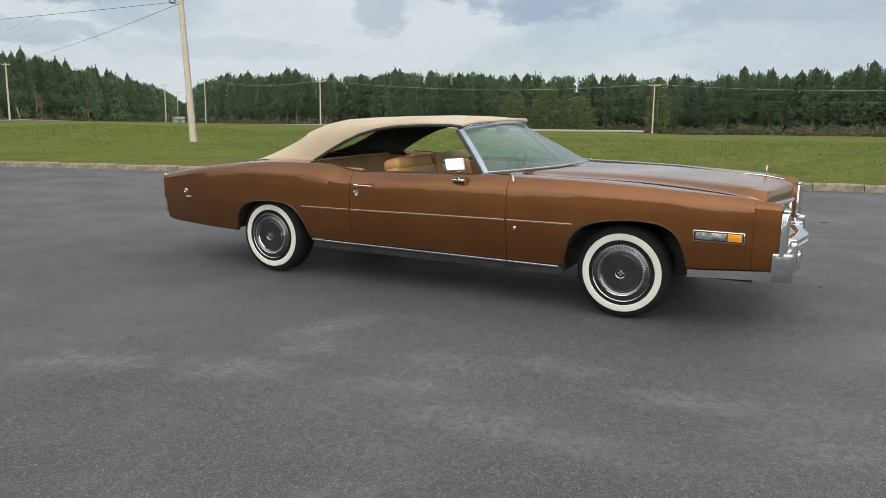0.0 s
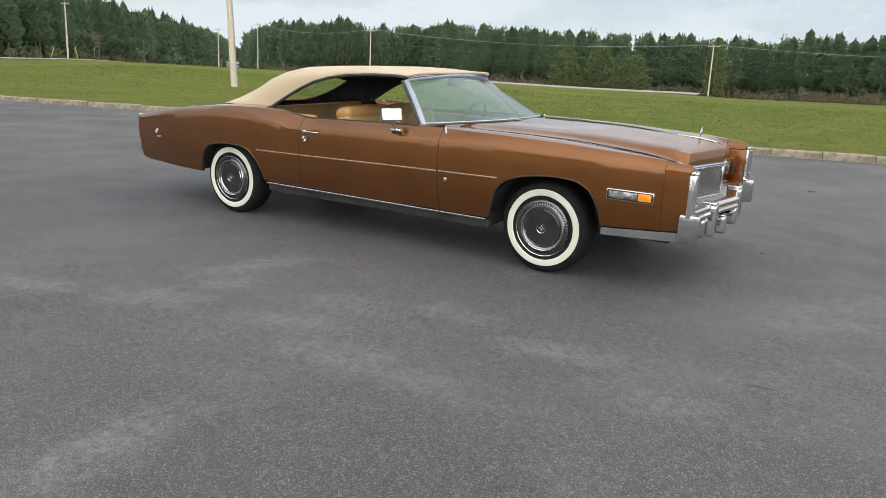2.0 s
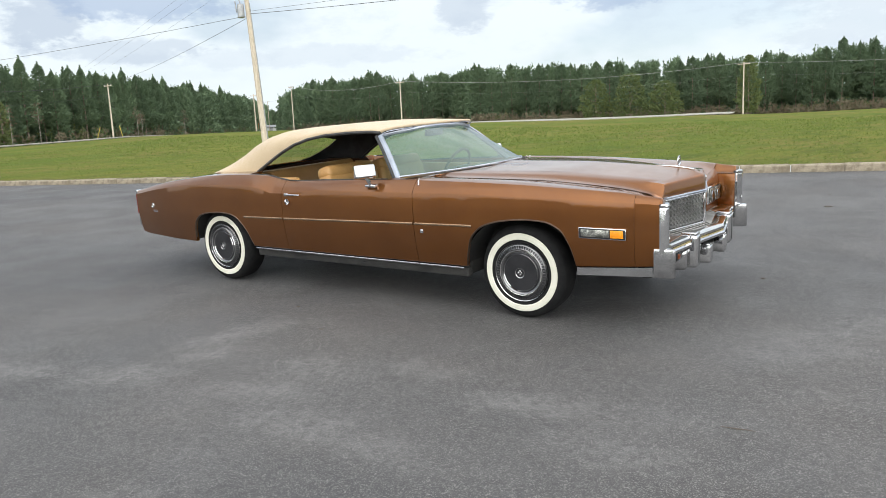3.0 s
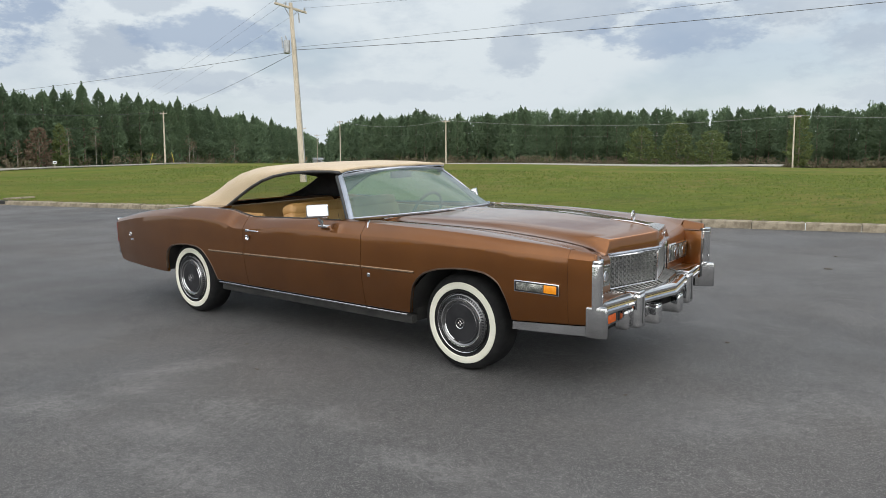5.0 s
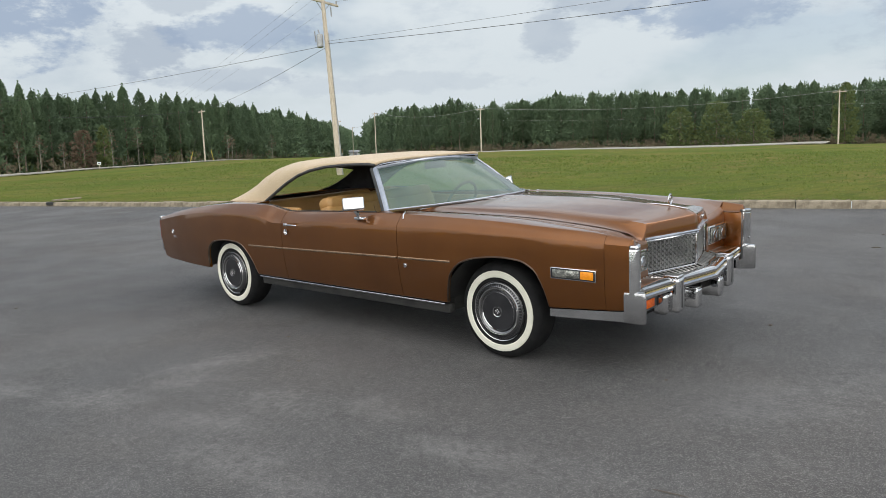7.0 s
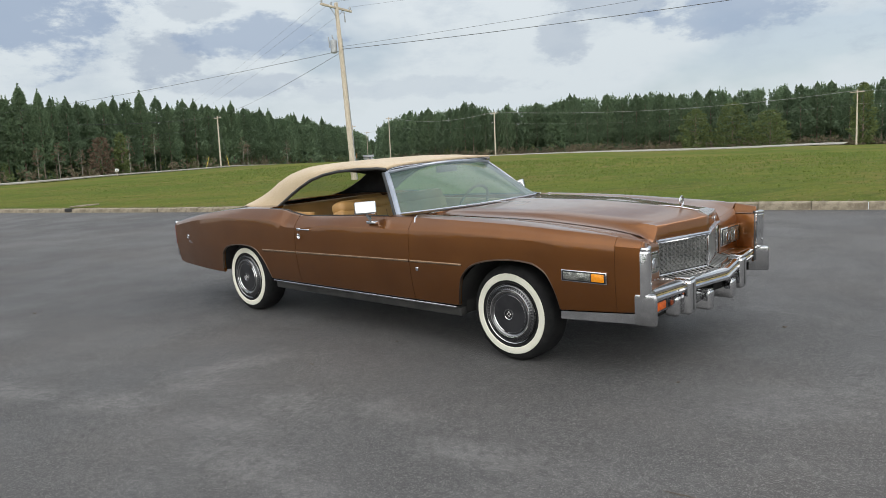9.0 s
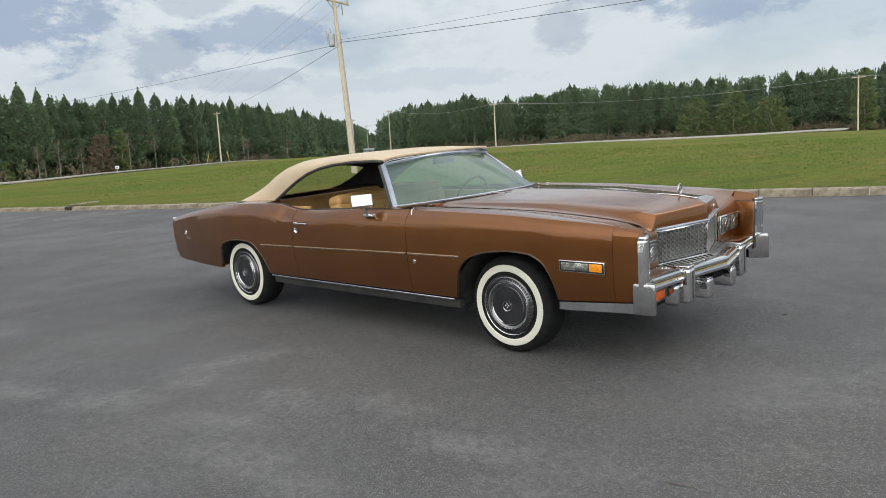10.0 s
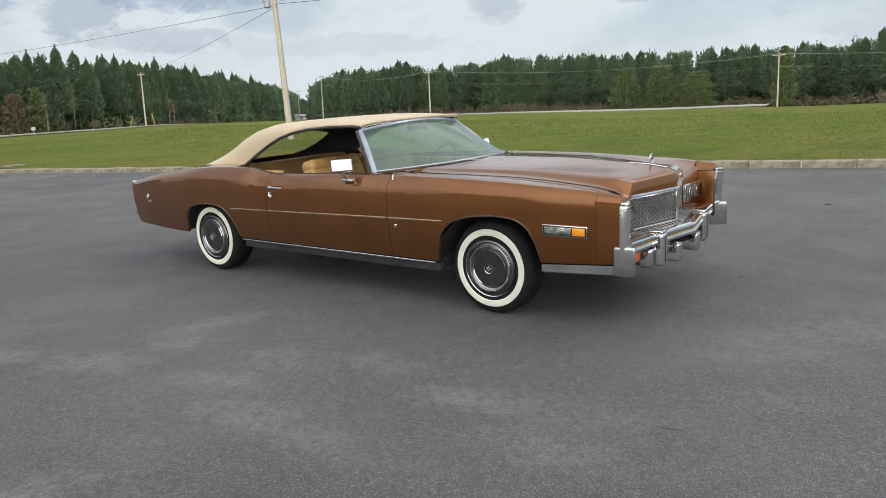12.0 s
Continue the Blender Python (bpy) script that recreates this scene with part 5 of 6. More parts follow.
# wheels
def build_wheel(x, s):
    tyre = part("wheel", lathe([(0.195, -0.19), (0.26, -0.215), (0.318, -0.210), (0.337, -0.175), (0.340, -0.10), (0.337, -0.035), (0.326, -0.012), (0.306, 0.002), (0.2805, 0.012), (0.240, 0.013), (0.224, 0.006), (0.212, 0.000), (0.20, -0.03)], 64), TYRE, car, "black tyre with a broad white band and a full wheel cover")
    part("whitewall", lathe([(0.284, 0.0100), (0.280, 0.0150), (0.26, 0.0175), (0.241, 0.0165), (0.236, 0.0125)], 64), WHITEWALL, tyre, "broad white band")
    part("rim_ring", lathe([(0.212, -0.006), (0.212, 0.008), (0.2095, 0.0125), (0.205, 0.010), (0.203, 0.002)], 64), BRUSHED, tyre)
    part("wheel_cover", lathe([(0.205, 0.002), (0.200, 0.010), (0.172, 0.019), (0.168, 0.024), (0.158, 0.024), (0.150, 0.021), (0.143, 0.015)], 64), COVER_METAL, tyre)
    bm = bmesh.new()
    for k in range(60):
        m = Matrix.Rotation(2 * math.pi * k / 60, 4, "Y")
        vs = add_box(bm, (0.175, 0.006, -0.0050), (0.195, 0.0195, 0.0050))
        bmesh.ops.transform(bm, matrix=m, verts=vs)
    part("slotted_ring", bm, COVER_BLACK, tyre, "ring of dark cooling slots", smooth=False)
    part("cover_disc", lathe([(0.145, 0.014), (0.138, 0.020), (0.08, 0.023), (0.0, 0.0235)], 48), COVER_BLACK, tyre, "satin black disc")
    part("cover_lip", lathe([(0.1670, 0.022), (0.1640, 0.0275), (0.1590, 0.0265), (0.1570, 0.022)], 64), CHROME, tyre)
    part("disc_ring", lathe([(0.1365, 0.019), (0.1335, 0.0245), (0.1305, 0.020)], 48), CHROME, tyre)
    crest = part("hub_crest", lathe([(0.038, 0.021), (0.036, 0.030), (0.031, 0.031), (0.028, 0.026), (0.0, 0.026)], 24), COVER_BLACK, tyre, "round black crest with a chrome rim")
    part("crest_rim", lathe([(0.0385, 0.022), (0.036, 0.032), (0.031, 0.030)], 24), CHROME, crest)
    bm = bmesh.new()
    for dx, dz in ((-0.009, 0.009), (0.009, 0.009), (0.009, -0.009), (-0.009, -0.009)):
        add_box(bm, (dx - 0.0075, 0.025, dz - 0.0075), (dx + 0.0075, 0.034, dz + 0.0075), 0.002, 1)
    bmesh.ops.transform(bm, matrix=Matrix.Rotation(radians(45), 4, "Y"), verts=bm.verts)
    part("crest_shield", bm, BRUSHED, crest)
    m = Matrix.Translation((x, s * 0.905, 0.3495 + 0.004 * x))
    if s < 0:
        m = m @ Matrix.Rotation(math.pi, 4, "Z")
    tyre.matrix_basis = m
    return tyre


for x in (-1.604, 1.604):
    for s in (-1, 1):
        build_wheel(x, s)

# canvas top
TOP = [  # lower edge (x, y, z) and crown (x, z), from the header to the rear
    ((0.195, 0.655, 1.344), (0.268, 1.384)),
    ((0.100, 0.665, 1.352), (0.175, 1.402)),
    ((-0.15, 0.677, 1.350), (-0.03, 1.415)),
    ((-0.40, 0.687, 1.334), (-0.300, 1.420)),
    ((-0.60, 0.697, 1.304), (-0.62, 1.412)),
    ((-0.76, 0.707, 1.260), (-0.90, 1.400)),
    ((-0.90, 0.717, 1.200), (-1.15, 1.384)),
    ((-1.04, 0.727, 1.128), (-1.34, 1.348)),
    ((-1.15, 0.737, 1.064), (-1.52, 1.286)),
    ((-1.24, 0.750, 1.012), (-1.655, 1.216)),
    ((-1.48, 0.765, 1.014), (-1.79, 1.124)),
    ((-1.72, 0.760, 1.008), (-1.92, 1.048)),
    ((-1.92, 0.690, 0.996), (-2.03, 0.996)),
    ((-2.03, 0.550, 0.984), (-2.10, 0.966)),
]


def top_row(k, inset=0.0, n=25):
    (xb, yb, zb), (xc, zc) = TOP[k]
    row = []
    for v in span(-1, 1, n):
        a = abs(v)
        ang = (1 - a) * math.pi / 2
        y = yb * math.cos(ang) ** (0.55 + 0.018 * k)
        w = math.sin(ang) ** (0.62 + 0.022 * k)
        x = xb + (xc - xb) * w
        z = zb + 0.008 + (zc - zb - 0.008) * w
        row.append((x, math.copysign(y * (1 - inset), v), z - inset))
    return row


def is_window(k, j, n=25):
    """Whether a face of the top belongs to the rear window."""
    return 8 <= k <= 11 and 6 <= j <= n - 8


bm = bmesh.new()
vs = [[bm.verts.new(p) for p in top_row(k)] for k in range(len(TOP))]
for k in range(len(TOP) - 1):
    for j in range(24):
        if not is_window(k, j):
            bm.faces.new([vs[k][j], vs[k][j + 1], vs[k + 1][j + 1], vs[k + 1][j]])
bmesh.ops.subdivide_edges(bm, edges=bm.edges[:], cuts=1, use_grid_fill=True, smooth=0.6)
canvas = part("canvas_top", bm, CANVAS, car, "raised tan canvas top")
bm = bmesh.new()
vs = [[bm.verts.new(p) for p in top_row(k, 0.009)] for k in range(len(TOP))]
for k in range(len(TOP) - 1):
    for j in range(24):
        if not is_window(k, j):
            bm.faces.new([vs[k][j], vs[k][j + 1], vs[k + 1][j + 1], vs[k + 1][j]])
part("top_lining", bm, LINING, canvas, "black inner lining")
rear = [[Vector(top_row(k, 0.01)[j]) for j in range(6, 19)] for k in range(8, 13)]
pane = part("rear_window", grid(rear), CLEAR, canvas, "clear rear window")
pane.visible_shadow = False
for s in (-1, 1):
    pts = [Vector((x, s * (y - 0.004), z + 0.004)) for (x, y, z), _ in TOP[:10]]
    part("edge_seal", tube(pts, 0.014, 6), BLACK_TRIM, canvas, "black weather seal")
hdr = [Vector(p) + Vector((0.012, 0, 0.004)) for p in top_row(0)]
part("header_welt", tube(hdr, 0.012, 6), CANVAS, canvas)
hdr2 = [Vector(p) + Vector((0.022, 0, -0.014)) for p in top_row(0)]
part("header_seam", tube([Vector(p) + Vector((-0.045, 0, 0.0035)) for p in top_row(0)[1:-1]], 0.0035, 5), LEATHER_DARK, canvas, "dark stitched seam")
part("header_seal", tube(hdr2, 0.004, 6), SCREEN_STEEL, canvas)


# windscreen and its frame
def screen_point(v, w):
    """v across from -1 to 1, w up from 0 to 1."""
    a = abs(v)
    base = Vector((1.00 - 0.48 * a ** 2.2, 0.868 * v, 1.052 - 0.040 * a ** 2))
    top = Vector((0.272 - 0.072 * a ** 2.2, 0.660 * v, 1.366 - 0.040 * a ** 2))
    p = base.lerp(top, w)
    p.z += 0.012 * math.sin(math.pi * w)
    return p


screen = part("windscreen", grid([[screen_point(v, w) for v in span(-0.985, 0.985, 25)] for w in span(0.01, 0.98, 9)]), GLASS, car, "curved green-tinted windscreen")
screen.visible_shadow = False
for s in (-1, 1):
    pts = [screen_point(s, w) for w in span(-0.02, 1.02, 9)]
    rows = []
    for p in pts:
        rows.append([p + Vector(d) for d in ((0.014, s * -0.016, 0.003), (0.015, s * 0.002, 0.005), (0.006, s * 0.008, 0.0), (-0.020, s * 0.007, -0.009), (-0.024, s * -0.014, -0.014))])
    bm = bmesh.new()
    vs = add_grid(bm, rows, close=True)
    bm.faces.new(vs[0][::-1]), bm.faces.new(vs[-1])
    pillar = part("windscreen_pillar", bm, SCREEN_STEEL, screen, "polished windscreen pillar")
    part("pillar_seal", tube([p + Vector((-0.032, s * 0.004, -0.015)) for p in pts], 0.016, 6), BLACK_TRIM, screen)
part("top_rail", tube([screen_point(v, 0.985) + Vector((0.012, 0, 0.004)) for v in span(-1, 1, 25)], 0.014, 6), SCREEN_STEEL, screen, "polished top rail")
part("base_rail", tube([screen_point(v, 0.0) + Vector((0.012, 0, 0.004)) for v in span(-1, 1, 25)], 0.007, 6), SCREEN_STEEL, screen)
# cowl between the glass and the hood
rows = []
for v in span(-1, 1, 21):
    p = screen_point(v, 0.0)
    y = p.y
    xh = cowl_x(min(abs(y), 0.735)) if abs(y) < 0.735 else 0.76
    q = Vector((max(xh, p.x + 0.03) + 0.012, y, min(hood_mid_z(1.0) - 0.03, p.z - 0.012) if abs(y) < 0.735 else belt_z(0.75) - 0.004))
    rows.append([p + Vector((-0.03, 0, -0.02)), p.lerp(q, 0.5) + Vector((0, 0, -0.01)), q])
part("cowl", grid(rows, thick=0.006), PAINT, car)
for s in (-1, 1):
    rows = []
    for u in span(0, 1, 8):
        p = screen_point(s, 0.0).lerp(Vector((0.76, s * 0.93, 0.994)), u)
        q = Vector((0.46 + 0.30 * u, s * 0.925, belt_z(0.46 + 0.3 * u) + 0.002))
        rows.append([p, (p + q) / 2 + Vector((0, 0, 0.004)), q])
    part("cowl_corner", grid(rows), PAINT, car)
    part("cowl_end_trim", tube([(0.735, s * 0.885, 1.008), (0.765, s * 0.935, 0.998), (0.785, s * 0.962, 0.965)], 0.008, 6), CHROME, car)
for a, b in ((-0.80, -0.06), (0.10, 0.80)):
    pts = [screen_point(v, -0.02) + Vector((0.035, 0, 0.004)) for v in span(a, b, 9)]
    wiper = part("wiper", tube(pts, 0.004, 5), BLACK_TRIM, car, "parked wiper blade")
    part("wiper_arm", tube([pts[-1] + Vector((0.05, 0, -0.02)), pts[5] + Vector((0.012, 0, 0.012))], 0.005, 5), BRUSHED, wiper)

# interior
def cushion(lo, hi, r, seg=4):
    return box(lo, hi, r, seg)


part("cabin_floor", box((-1.35, -0.80, 0.36), (0.75, 0.80, 0.42), 0.01), LEATHER_DARK, car)
for s in (-1, 1):
    a, b = sorted((s * 0.03, s * 0.70))
    seat = part("front_seat", cushion((-0.43, a, 0.42), (0.16, b, 0.62), 0.06), LEATHER, car, "tan leather front seat")
    bm = cushion((-0.06, a, 0.0), (0.10, b, 0.40), 0.05)
    bmesh.ops.transform(bm, matrix=Matrix.Translation((-0.38, 0, 0.60)) @ Matrix.Rotation(radians(-14), 4, "Y"), verts=bm.verts)
    back = part("backrest", bm, LEATHER, seat)
    bm = cushion((-0.075, a + 0.02, 0.35), (0.10, b - 0.02, 0.475), 0.055)
    bmesh.ops.transform(bm, matrix=Matrix.Translation((-0.38, 0, 0.60)) @ Matrix.Rotation(radians(-14), 4, "Y"), verts=bm.verts)
    part("head_roll", bm, LEATHER, seat)
    for k in range(4):
        y = a + (b - a) * (k + 1) / 5
        bm = tube([(0.099, y, 0.06), (0.099, y, 0.34)], 0.003, 6)
        bmesh.ops.transform(bm, matrix=Matrix.Translation((-0.38, 0, 0.60)) @ Matrix.Rotation(radians(-14), 4, "Y"), verts=bm.verts)
        part("pleat", bm, LEATHER_DARK, seat)
    # padded side trim inside the doors and rear quarters
    part("door_card", box((-0.66, min(s * 0.835, s * 0.875), 0.42), (0.62, max(s * 0.835, s * 0.875), 0.955), 0.015), LEATHER, car, "tan padded door trim")
    part("quarter_trim", box((-1.36, min(s * 0.74, s * 0.80), 0.42), (-0.67, max(s * 0.74, s * 0.80), 0.985), 0.02), LEATHER, car, "tan padded quarter trim")
bench = part("rear_seat", cushion((-1.30, -0.68, 0.42), (-0.80, 0.68, 0.66), 0.06), LEATHER, car, "tan leather rear bench")
bm = cushion((-0.08, -0.70, 0.0), (0.09, 0.70, 0.42), 0.05)
bmesh.ops.transform(bm, matrix=Matrix.Translation((-1.28, 0, 0.60)) @ Matrix.Rotation(radians(-16), 4, "Y"), verts=bm.verts)
part("backrest", bm, LEATHER, bench)
part("parcel_shelf", box((-1.95, -0.72, 0.86), (-1.36, 0.72, 0.95), 0.02), LINING, car)
dash = part("dashboard", box((0.42, -0.84, 0.60), (0.86, 0.84, 0.985), 0.05, 4), LEATHER_DARK, car, "brown padded dashboard")
bm = bmesh.new()
rows = []
for a in span(0, 2 * math.pi, 33):
    c = Vector((0, math.cos(a), math.sin(a)))
    rows.append([c * 0.195 + 0.013 * (c * math.cos(q) + Vector((1, 0, 0)) * math.sin(q)) for q in span(0, 2 * math.pi, 9)])
add_grid(bm, rows)
bmesh.ops.remove_doubles(bm, verts=bm.verts, dist=1e-5)
wheel_pose = Matrix.Translation((0.24, 0.38, 0.945)) @ Matrix.Rotation(radians(24), 4, "Y")
bmesh.ops.transform(bm, matrix=wheel_pose, verts=bm.verts)
steer = part("steering_wheel", bm, LEATHER_DARK, car, "thin-rimmed brown steering wheel")
bm = box((-0.012, -0.18, -0.022), (0.022, 0.18, 0.022), 0.01)
bmesh.ops.transform(bm, matrix=wheel_pose, verts=bm.verts)
part("spoke", bm, LEATHER_DARK, steer)
part("column", tube([wheel_pose @ Vector((0.02, 0, 0)), (0.62, 0.38, 0.80)], 0.035, 10), LEATHER_DARK, steer)
for s in (-1, 1):
    bm = box((-0.005, min(s * 0.14, s * 0.56), -0.15), (0.012, max(s * 0.14, s * 0.56), 0.0), 0.008)
    bmesh.ops.transform(bm, matrix=Matrix.Translation((0.255, 0, 1.372)) @ Matrix.Rotation(radians(72), 4, "Y"), verts=bm.verts)
    part("sun_visor", bm, LINING, car)
mirror = part("rear_view_mirror", box((0.262, -0.13, 1.278), (0.287, 0.13, 1.338), 0.008, 2), COVER_BLACK, car, "dark rear-view mirror")
part("mirror_stem", tube([(0.275, 0, 1.33), (0.250, 0, 1.366)], 0.007, 6), COVER_BLACK, mirror)

# door mirrors
for s in (-1, 1):
    turn = Matrix.Translation((0.325, s * 1.035, 1.072)) @ Matrix.Rotation(s * radians(32), 4, "Z") @ Matrix.Rotation(radians(-15), 4, "Y")
    bm = box((-0.035, -0.085, -0.052), (0.030, 0.085, 0.052), 0.016, 4)
    bmesh.ops.transform(bm, matrix=turn, verts=bm.verts)
    dm = part("door_mirror", bm, CHROME, car, "rectangular chrome door mirror")
    bm = box((-0.0375, -0.072, -0.040), (-0.034, 0.072, 0.040), 0.001, 1)
    bmesh.ops.transform(bm, matrix=turn, verts=bm.verts)
    part("mirror_glass", bm, BRUSHED, dm)
    part("mirror_stalk", tube([(0.33, s * 1.03, 1.03), (0.335, s * 1.005, 0.99), (0.338, s * 0.985, 0.955)], 0.015, 8), CHROME, dm)
    part("mirror_foot", box((0.285, min(s * 0.955, s * 1.003), 0.945), (0.390, max(s * 0.955, s * 1.003), 0.968), 0.008, 2), CHROME, dm)


# ---------------------------------------------------------------- poles and wires
def wire(a, b, sag, r, label="dark overhead cable between utility poles", mat=None):
    a, b = Vector(a), Vector(b)
    pts = [a.lerp(b, u) - Vector((0, 0, sag * 4 * u * (1 - u))) for u in span(0, 1, 22)]
    ob = part("overhead_cable", tube(pts, r, 5), mat or WIRE)
    return tagged(ob, label, "cable", group="overhead cables")


def far_pole(at, tall, lean=0.0, arm=2.2):
    x, y = at
    z = ground_z(x, y)
    ob = tagged(empty("utility_pole", pose(x, y, z)), "weathered wooden utility pole with a crossarm at the field edge", "utility pole", group="utility poles along the road")
    part("shaft", tube([(0, 0, -0.5), (0, 0, tall * 0.5), (lean, 0, tall)], 0.14, 8, radii=[0.16, 0.13, 0.10]), POLE_WOOD, ob)
    if arm:
        bm = box((-arm / 2, -0.06, tall - 0.45), (arm / 2, 0.06, tall - 0.30), 0.01)
        part("crossarm", bm, POLE_WOOD, ob)
        for k in (-1, 0, 1):
            part("insulator", tube([(k * arm * 0.43, 0, tall - 0.30), (k * arm * 0.43, 0, tall - 0.10)], 0.05, 6), GREY_METAL, ob)
    return Vector((x + lean, y, z + tall))


P4 = far_pole(from_eye(148.87, 144), 9.6)
P2 = far_pole(from_eye(128.0, 158), 9.6)
P3 = far_pole(from_eye(102.86, 150), 9.6)
P5 = far_pole(from_eye(136.15, 206), 12.6)
P6 = far_pole(from_eye(138.95, 186), 9.6)
P7 = far_pole(from_eye(76.0, 160), 9.6)
P8 = far_pole(from_eye(164.5, 128), 9.6)
P9 = far_pole(from_eye(137.9, 300), 12.5, arm=3.2)
P10 = far_pole(from_eye(137.0, 380), 13.5, arm=4)
for a, b in ((P5, P2), (P2, P3), (P3, P7), (P9, P5)):
    wire(a - Vector((0, 0, 0.1)), b - Vector((0, 0, 0.1)), 1.5, 0.030, mat=PALE_CABLE)
for a, b in ((P5, P2), (P2, P3), (P3, P7)):
    wire(a - Vector((0, 0, 2.4)), b - Vector((0, 0, 2.4)), 1.3, 0.008, mat=PALE_CABLE)

MAIN = Vector((-30.73, 25.80))


def build_main_pole():
    z0 = ground_z(*MAIN)
    ob = tagged(empty("utility_pole", pose(MAIN.x, MAIN.y, z0)), "tall leaning wooden utility pole with transformer and crossarm in the grass", "utility pole", group="utility poles along the road")
    tall, lean = 11.55 - z0, Vector((-0.36, -0.41, 0))
    top = Vector((0, 0, tall)) + lean
    part("shaft", tube([(0, 0, -0.6), lean * 0.5 + Vector((0, 0, tall * 0.5)), top], 0.14, 12, radii=[0.185, 0.150, 0.115]), POLE_WOOD, ob)
    # a thinner riser strapped to the shaft
    part("cable_riser", tube([(0.14, 0.12, -0.3), lean * 0.35 + Vector((0.12, 0.11, tall * 0.35)), lean * 0.8 + Vector((0.09, 0.10, tall * 0.8))], 0.04, 8), GREY_METAL, ob)
    side = Vector((-0.20, 0.98, 0)).normalized()
    c = lean * 0.97 + Vector((0, 0, tall - 0.30))
    bm = box((-1.5, -0.05, -0.065), (1.5, 0.05, 0.065), 0.01)
    bmesh.ops.transform(bm, matrix=Matrix.Translation(c) @ Matrix.Rotation(math.atan2(side.y, side.x), 4, "Z"), verts=bm.verts)
    part("crossarm", bm, POLE_WOOD, ob)
    for k in (-1.4, -0.5, 1.35):
        q = c + side * k
        part("insulator", tube([q + Vector((0, 0, 0.05)), q + Vector((0, 0, 0.16)), q + Vector((0, 0, 0.27))], 0.05, 8, radii=[0.025, 0.065, 0.05]), GREY_METAL, ob)
    for k in (-1, 1):
        part("arm_brace", tube([c + side * 0.7 * k, c + Vector((0, 0, -0.6))], 0.022, 5), GREY_METAL, ob)
    part("fuse_cutout", tube([c + side * 0.75 + Vector((0, 0, -0.15)), c + side * 0.80 + Vector((0, 0, -0.75))], 0.04, 8), GREY_METAL, ob)
    left = Vector((-0.66, -0.75, 0))
    q = lean * 0.85 + Vector((0, 0, 8.95 - z0)) + left * 0.36
    tr = part("transformer", tube([q + Vector((0, 0, -0.42)), q + Vector((0, 0, -0.38)), q + Vector((0, 0, 0.30)), q + Vector((0, 0, 0.36)), q + Vector((0, 0, 0.40))], 0.2, 14, radii=[0.17, 0.2, 0.2, 0.18, 0.05]), GREY_METAL, ob, "grey steel transformer can")
    part("bushing", tube([q + Vector((0, 0, 0.38)), q + left * 0.08 + Vector((0, 0, 0.65))], 0.035, 8), GREY_METAL, tr)
    part("arrester", tube([q + left * 0.24 + Vector((0, 0, -0.1)), q + left * 0.30 + Vector((0, 0, 0.55))], 0.035, 8), GREY_METAL, ob)
    base = Vector((MAIN.x, MAIN.y, z0))
    return base + lean * 0.8 + Vector((0, 0, 8.75 - z0)), base + c, side


HUB, ARM, ARM_WAY = build_main_pole()
WOOD_END = Vector((*from_eye(152.6, 158), ground_z(*from_eye(152.6, 158)) + 9.0))
wire(HUB, (20.0, 37.6, 9.4), 0.55, 0.016)
wire(HUB + Vector((0, 0, 0.15)), (20.0, 37.8, 10.3), 0.3, 0.009)
for k, lift in ((-1.4, 0.25), (-0.5, 0.25), (1.35, 0.25)):
    wire(ARM + ARM_WAY * k + Vector((0, 0, lift)), Vector((20.0, 37.6 + 0.9 * k, 12.0)), 0.6, 0.006)
    wire(ARM + ARM_WAY * k + Vector((0, 0, lift)), WOOD_END + Vector((0.4 * k, k, 0)), 0.4, 0.005)
wire(HUB - Vector((0, 0, 0.2)), P4, 0.5, 0.014)
wire(HUB - Vector((0, 0, 0.1)), P8 + Vector((0, 0, 0.5)), 0.5, 0.014)
for k in (-0.9, 0.0):
    wire(P4 + Vector((k, 0, -0.1)), P8 + Vector((k, 0, -0.1)), 1.0, 0.016)
wire(P4 - Vector((0, 0, 2.0)), P8 - Vector((0, 0, 2.6)), 1.0, 0.014)


# ---------------------------------------------------------------- small things by the far road
def guy_guard(at):
    x, y = at
    z = ground_z(x, y)
    top = Vector((P4.x, P4.y, P4.z - 1.2))
    a = Vector((x, y, z))
    ob = tagged(empty("guy_wire", Matrix.Translation(a)), "steel guy wire with a yellow guard beside a pole", "guy wire", group="guy wires")
    d = top - a
    part("strand", tube([(0, 0, 0), d], 0.016, 5), WIRE, ob)
    part("guard", tube([d * 0.01, d * 0.26], 0.06, 8), YELLOW_GUARD, ob, "yellow plastic guard")


guy_guard(from_eye(149.95, 143))
guy_guard(from_eye(148.25, 143))


def build_mailbox():
    x, y = from_eye(156.0, 124)
    ob = tagged(empty("roadside_sign", pose(x, y, ground_z(x, y), 0, 0, 62)), "small white roadside sign on a short post", "sign")
    part("post", box((-0.05, -0.05, -0.2), (0.05, 0.05, 0.75), 0.01), POLE_WOOD, ob)
    plate = part("plate", box((-0.26, -0.03, 0.70), (0.26, 0.03, 1.12), 0.02), WHITE_PAINT, ob, "white plate")
    part("dark_bar", box((-0.15, -0.036, 0.86), (0.15, -0.03, 0.96), 0.002), BLACK_TRIM, plate)


build_mailbox()


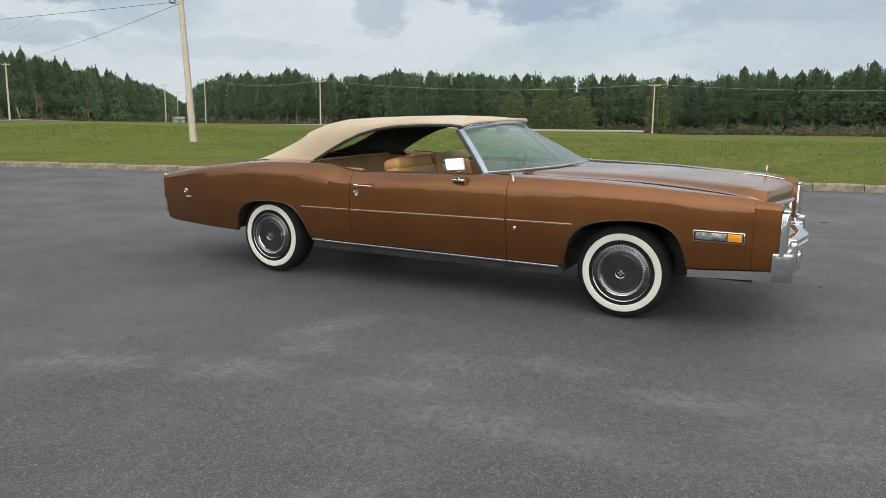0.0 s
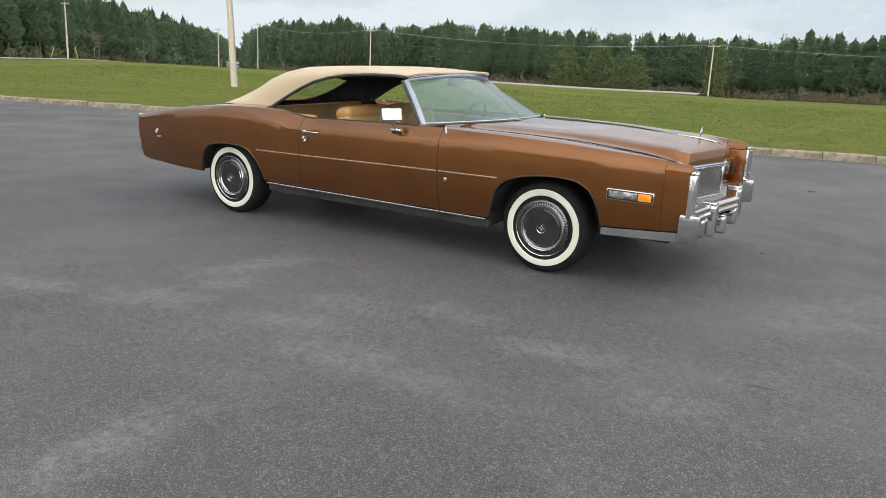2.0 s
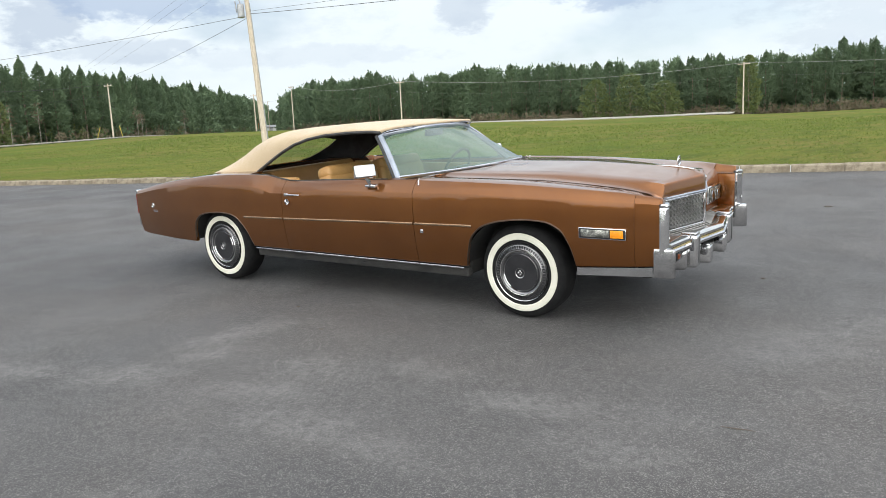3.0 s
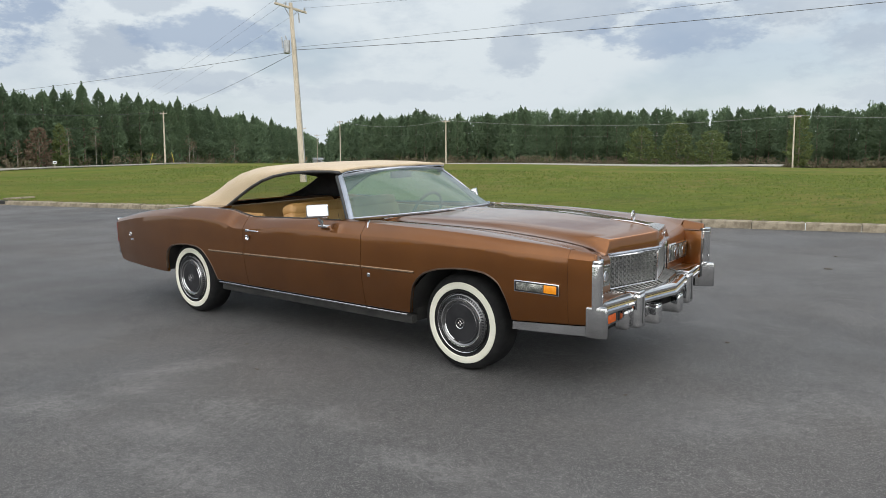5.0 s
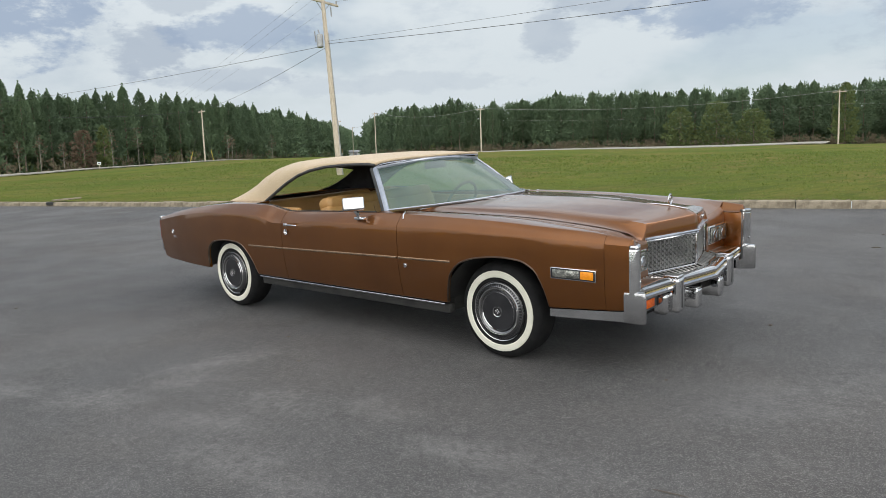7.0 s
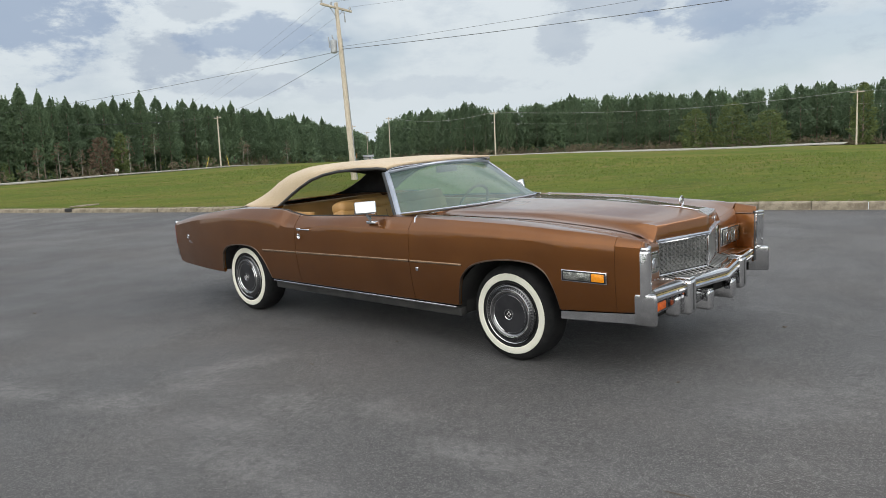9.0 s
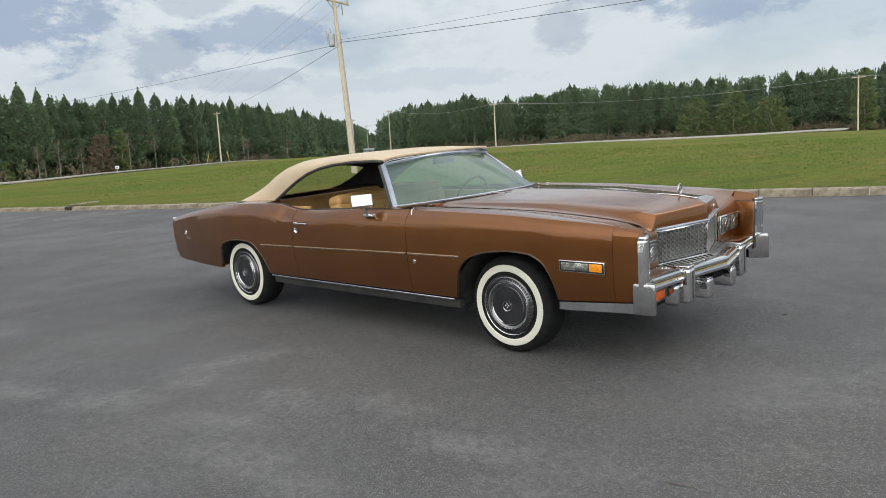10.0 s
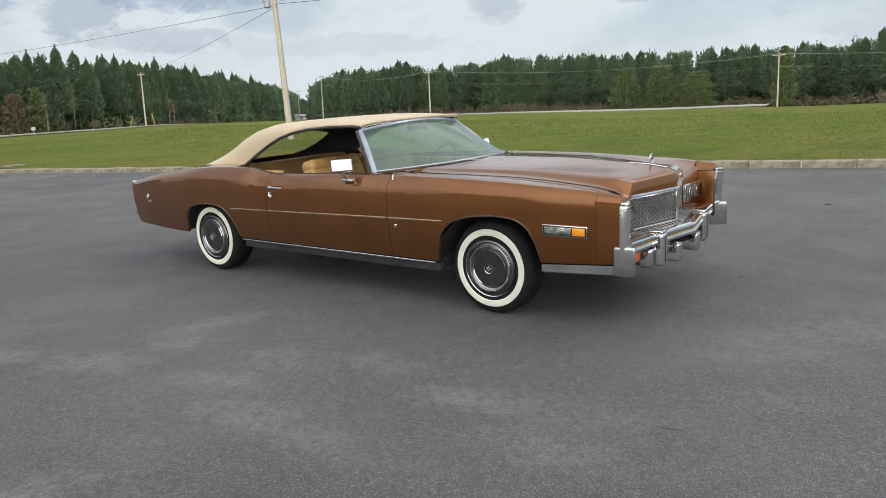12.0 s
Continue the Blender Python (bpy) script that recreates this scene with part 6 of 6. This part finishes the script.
def build_far_shed():
    x, y = from_eye(137.75, 330)
    ob = tagged(empty("shed", pose(x, y, ground_z(x, y), 0, 0, 48)), "low pale shed beside the road between the woods", "shed")
    part("wall", box((-4.5, -2, -0.3), (4.5, 2, 2.2), 0.03), WHITE_PAINT, ob)
    bm = grid([[(-4.8, -2.4, 2.1), (-4.8, 0, 3.0), (-4.8, 2.4, 2.1)], [(4.8, -2.4, 2.1), (4.8, 0, 3.0), (4.8, 2.4, 2.1)]], thick=0.12)
    part("roof", bm, GREY_METAL, ob, "grey metal roof")
    part("door", box((-0.6, -2.04, 0.0), (0.5, -1.99, 1.95), 0.01), GREY_METAL, ob)


build_far_shed()


def build_road_sign():
    x, y = from_eye(138.75, 190)
    ob = tagged(empty("road_sign", pose(x, y, ground_z(x, y), 0, 0, -42)), "faded orange road sign on a thin post", "sign")
    part("post", box((-0.05, -0.05, -0.2), (0.05, 0.05, 2.2), 0.01), GREY_METAL, ob)
    part("plate", box((-0.4, -0.03, 1.5), (0.4, 0.03, 2.7), 0.02), SIGN_ORANGE, ob, "faded orange plate")


build_road_sign()


# a short dark stick and a few twigs on the tarmac
def litter(x, y, long, wide, turn, name, label, mat):
    rng = random.Random(int(x * 1000) % 97)
    pts = [Vector((long * (u - 0.5), wide * rng.uniform(-0.8, 0.8), wide * 0.5)) for u in span(0, 1, 5)]
    ob = part(name, tube(pts, wide, 6, radii=[wide * 0.35, wide * 0.9, wide, wide * 0.8, wide * 0.3]), mat)
    ob.matrix_world = GROUND @ Matrix.Translation((x, y, 0.002)) @ Matrix.Rotation(radians(turn), 4, "Z")
    return tagged(ob, label, name.replace("_", " "), group="litter on the asphalt")


litter(3.33, -2.04, 0.15, 0.003, 6, "stick", "short brown stick lying on the asphalt", DRY_LEAF)
for x, y, l, w, a in ((2.87, 0.79, 0.05, 0.012, 20), (-3.74, -2.18, 0.06, 0.012, 60), (-0.22, -1.35, 0.05, 0.009, 10), (0.52, -0.98, 0.04, 0.008, 80), (2.73, -0.74, 0.035, 0.009, 30), (2.85, 4.59, 0.14, 0.018, 12), (2.74, 5.61, 0.07, 0.012, 45), (0.39, -1.72, 0.06, 0.008, 25)):
    litter(x, y, l * 0.7, w * 0.5, a, "leaf_scrap", "small dry leaf scrap lying on the asphalt", DRY_LEAF)


# the next pole of the line, with a white conduit up its side
def build_conduit_pole():
    x, y = 5.88, 34.4
    ob = tagged(empty("utility_pole", pose(x, y, ground_z(x, y))), "wooden utility pole with a white conduit and a red band", "utility pole", group="utility poles along the road")
    part("shaft", tube([(0, 0, -0.6), (0, 0, 5.0), (0, 0, 10.6)], 0.14, 12, radii=[0.16, 0.14, 0.115]), POLE_WOOD, ob)
    part("conduit", tube([(-0.24, -0.03, -0.2), (-0.23, -0.03, 4.0), (-0.22, -0.03, 8.0)], 0.085, 12), WHITE_PAINT, ob, "white plastic conduit")
    part("band", tube([(-0.235, -0.03, 1.58), (-0.235, -0.03, 1.62)], 0.092, 12), RED_LENS, ob, "red band")
    for z in (0.8, 2.6, 5.2):
        part("strap", box((-0.30, -0.13, z), (0.02, -0.10, z + 0.05), 0.005), GREY_METAL, ob)


build_conduit_pole()
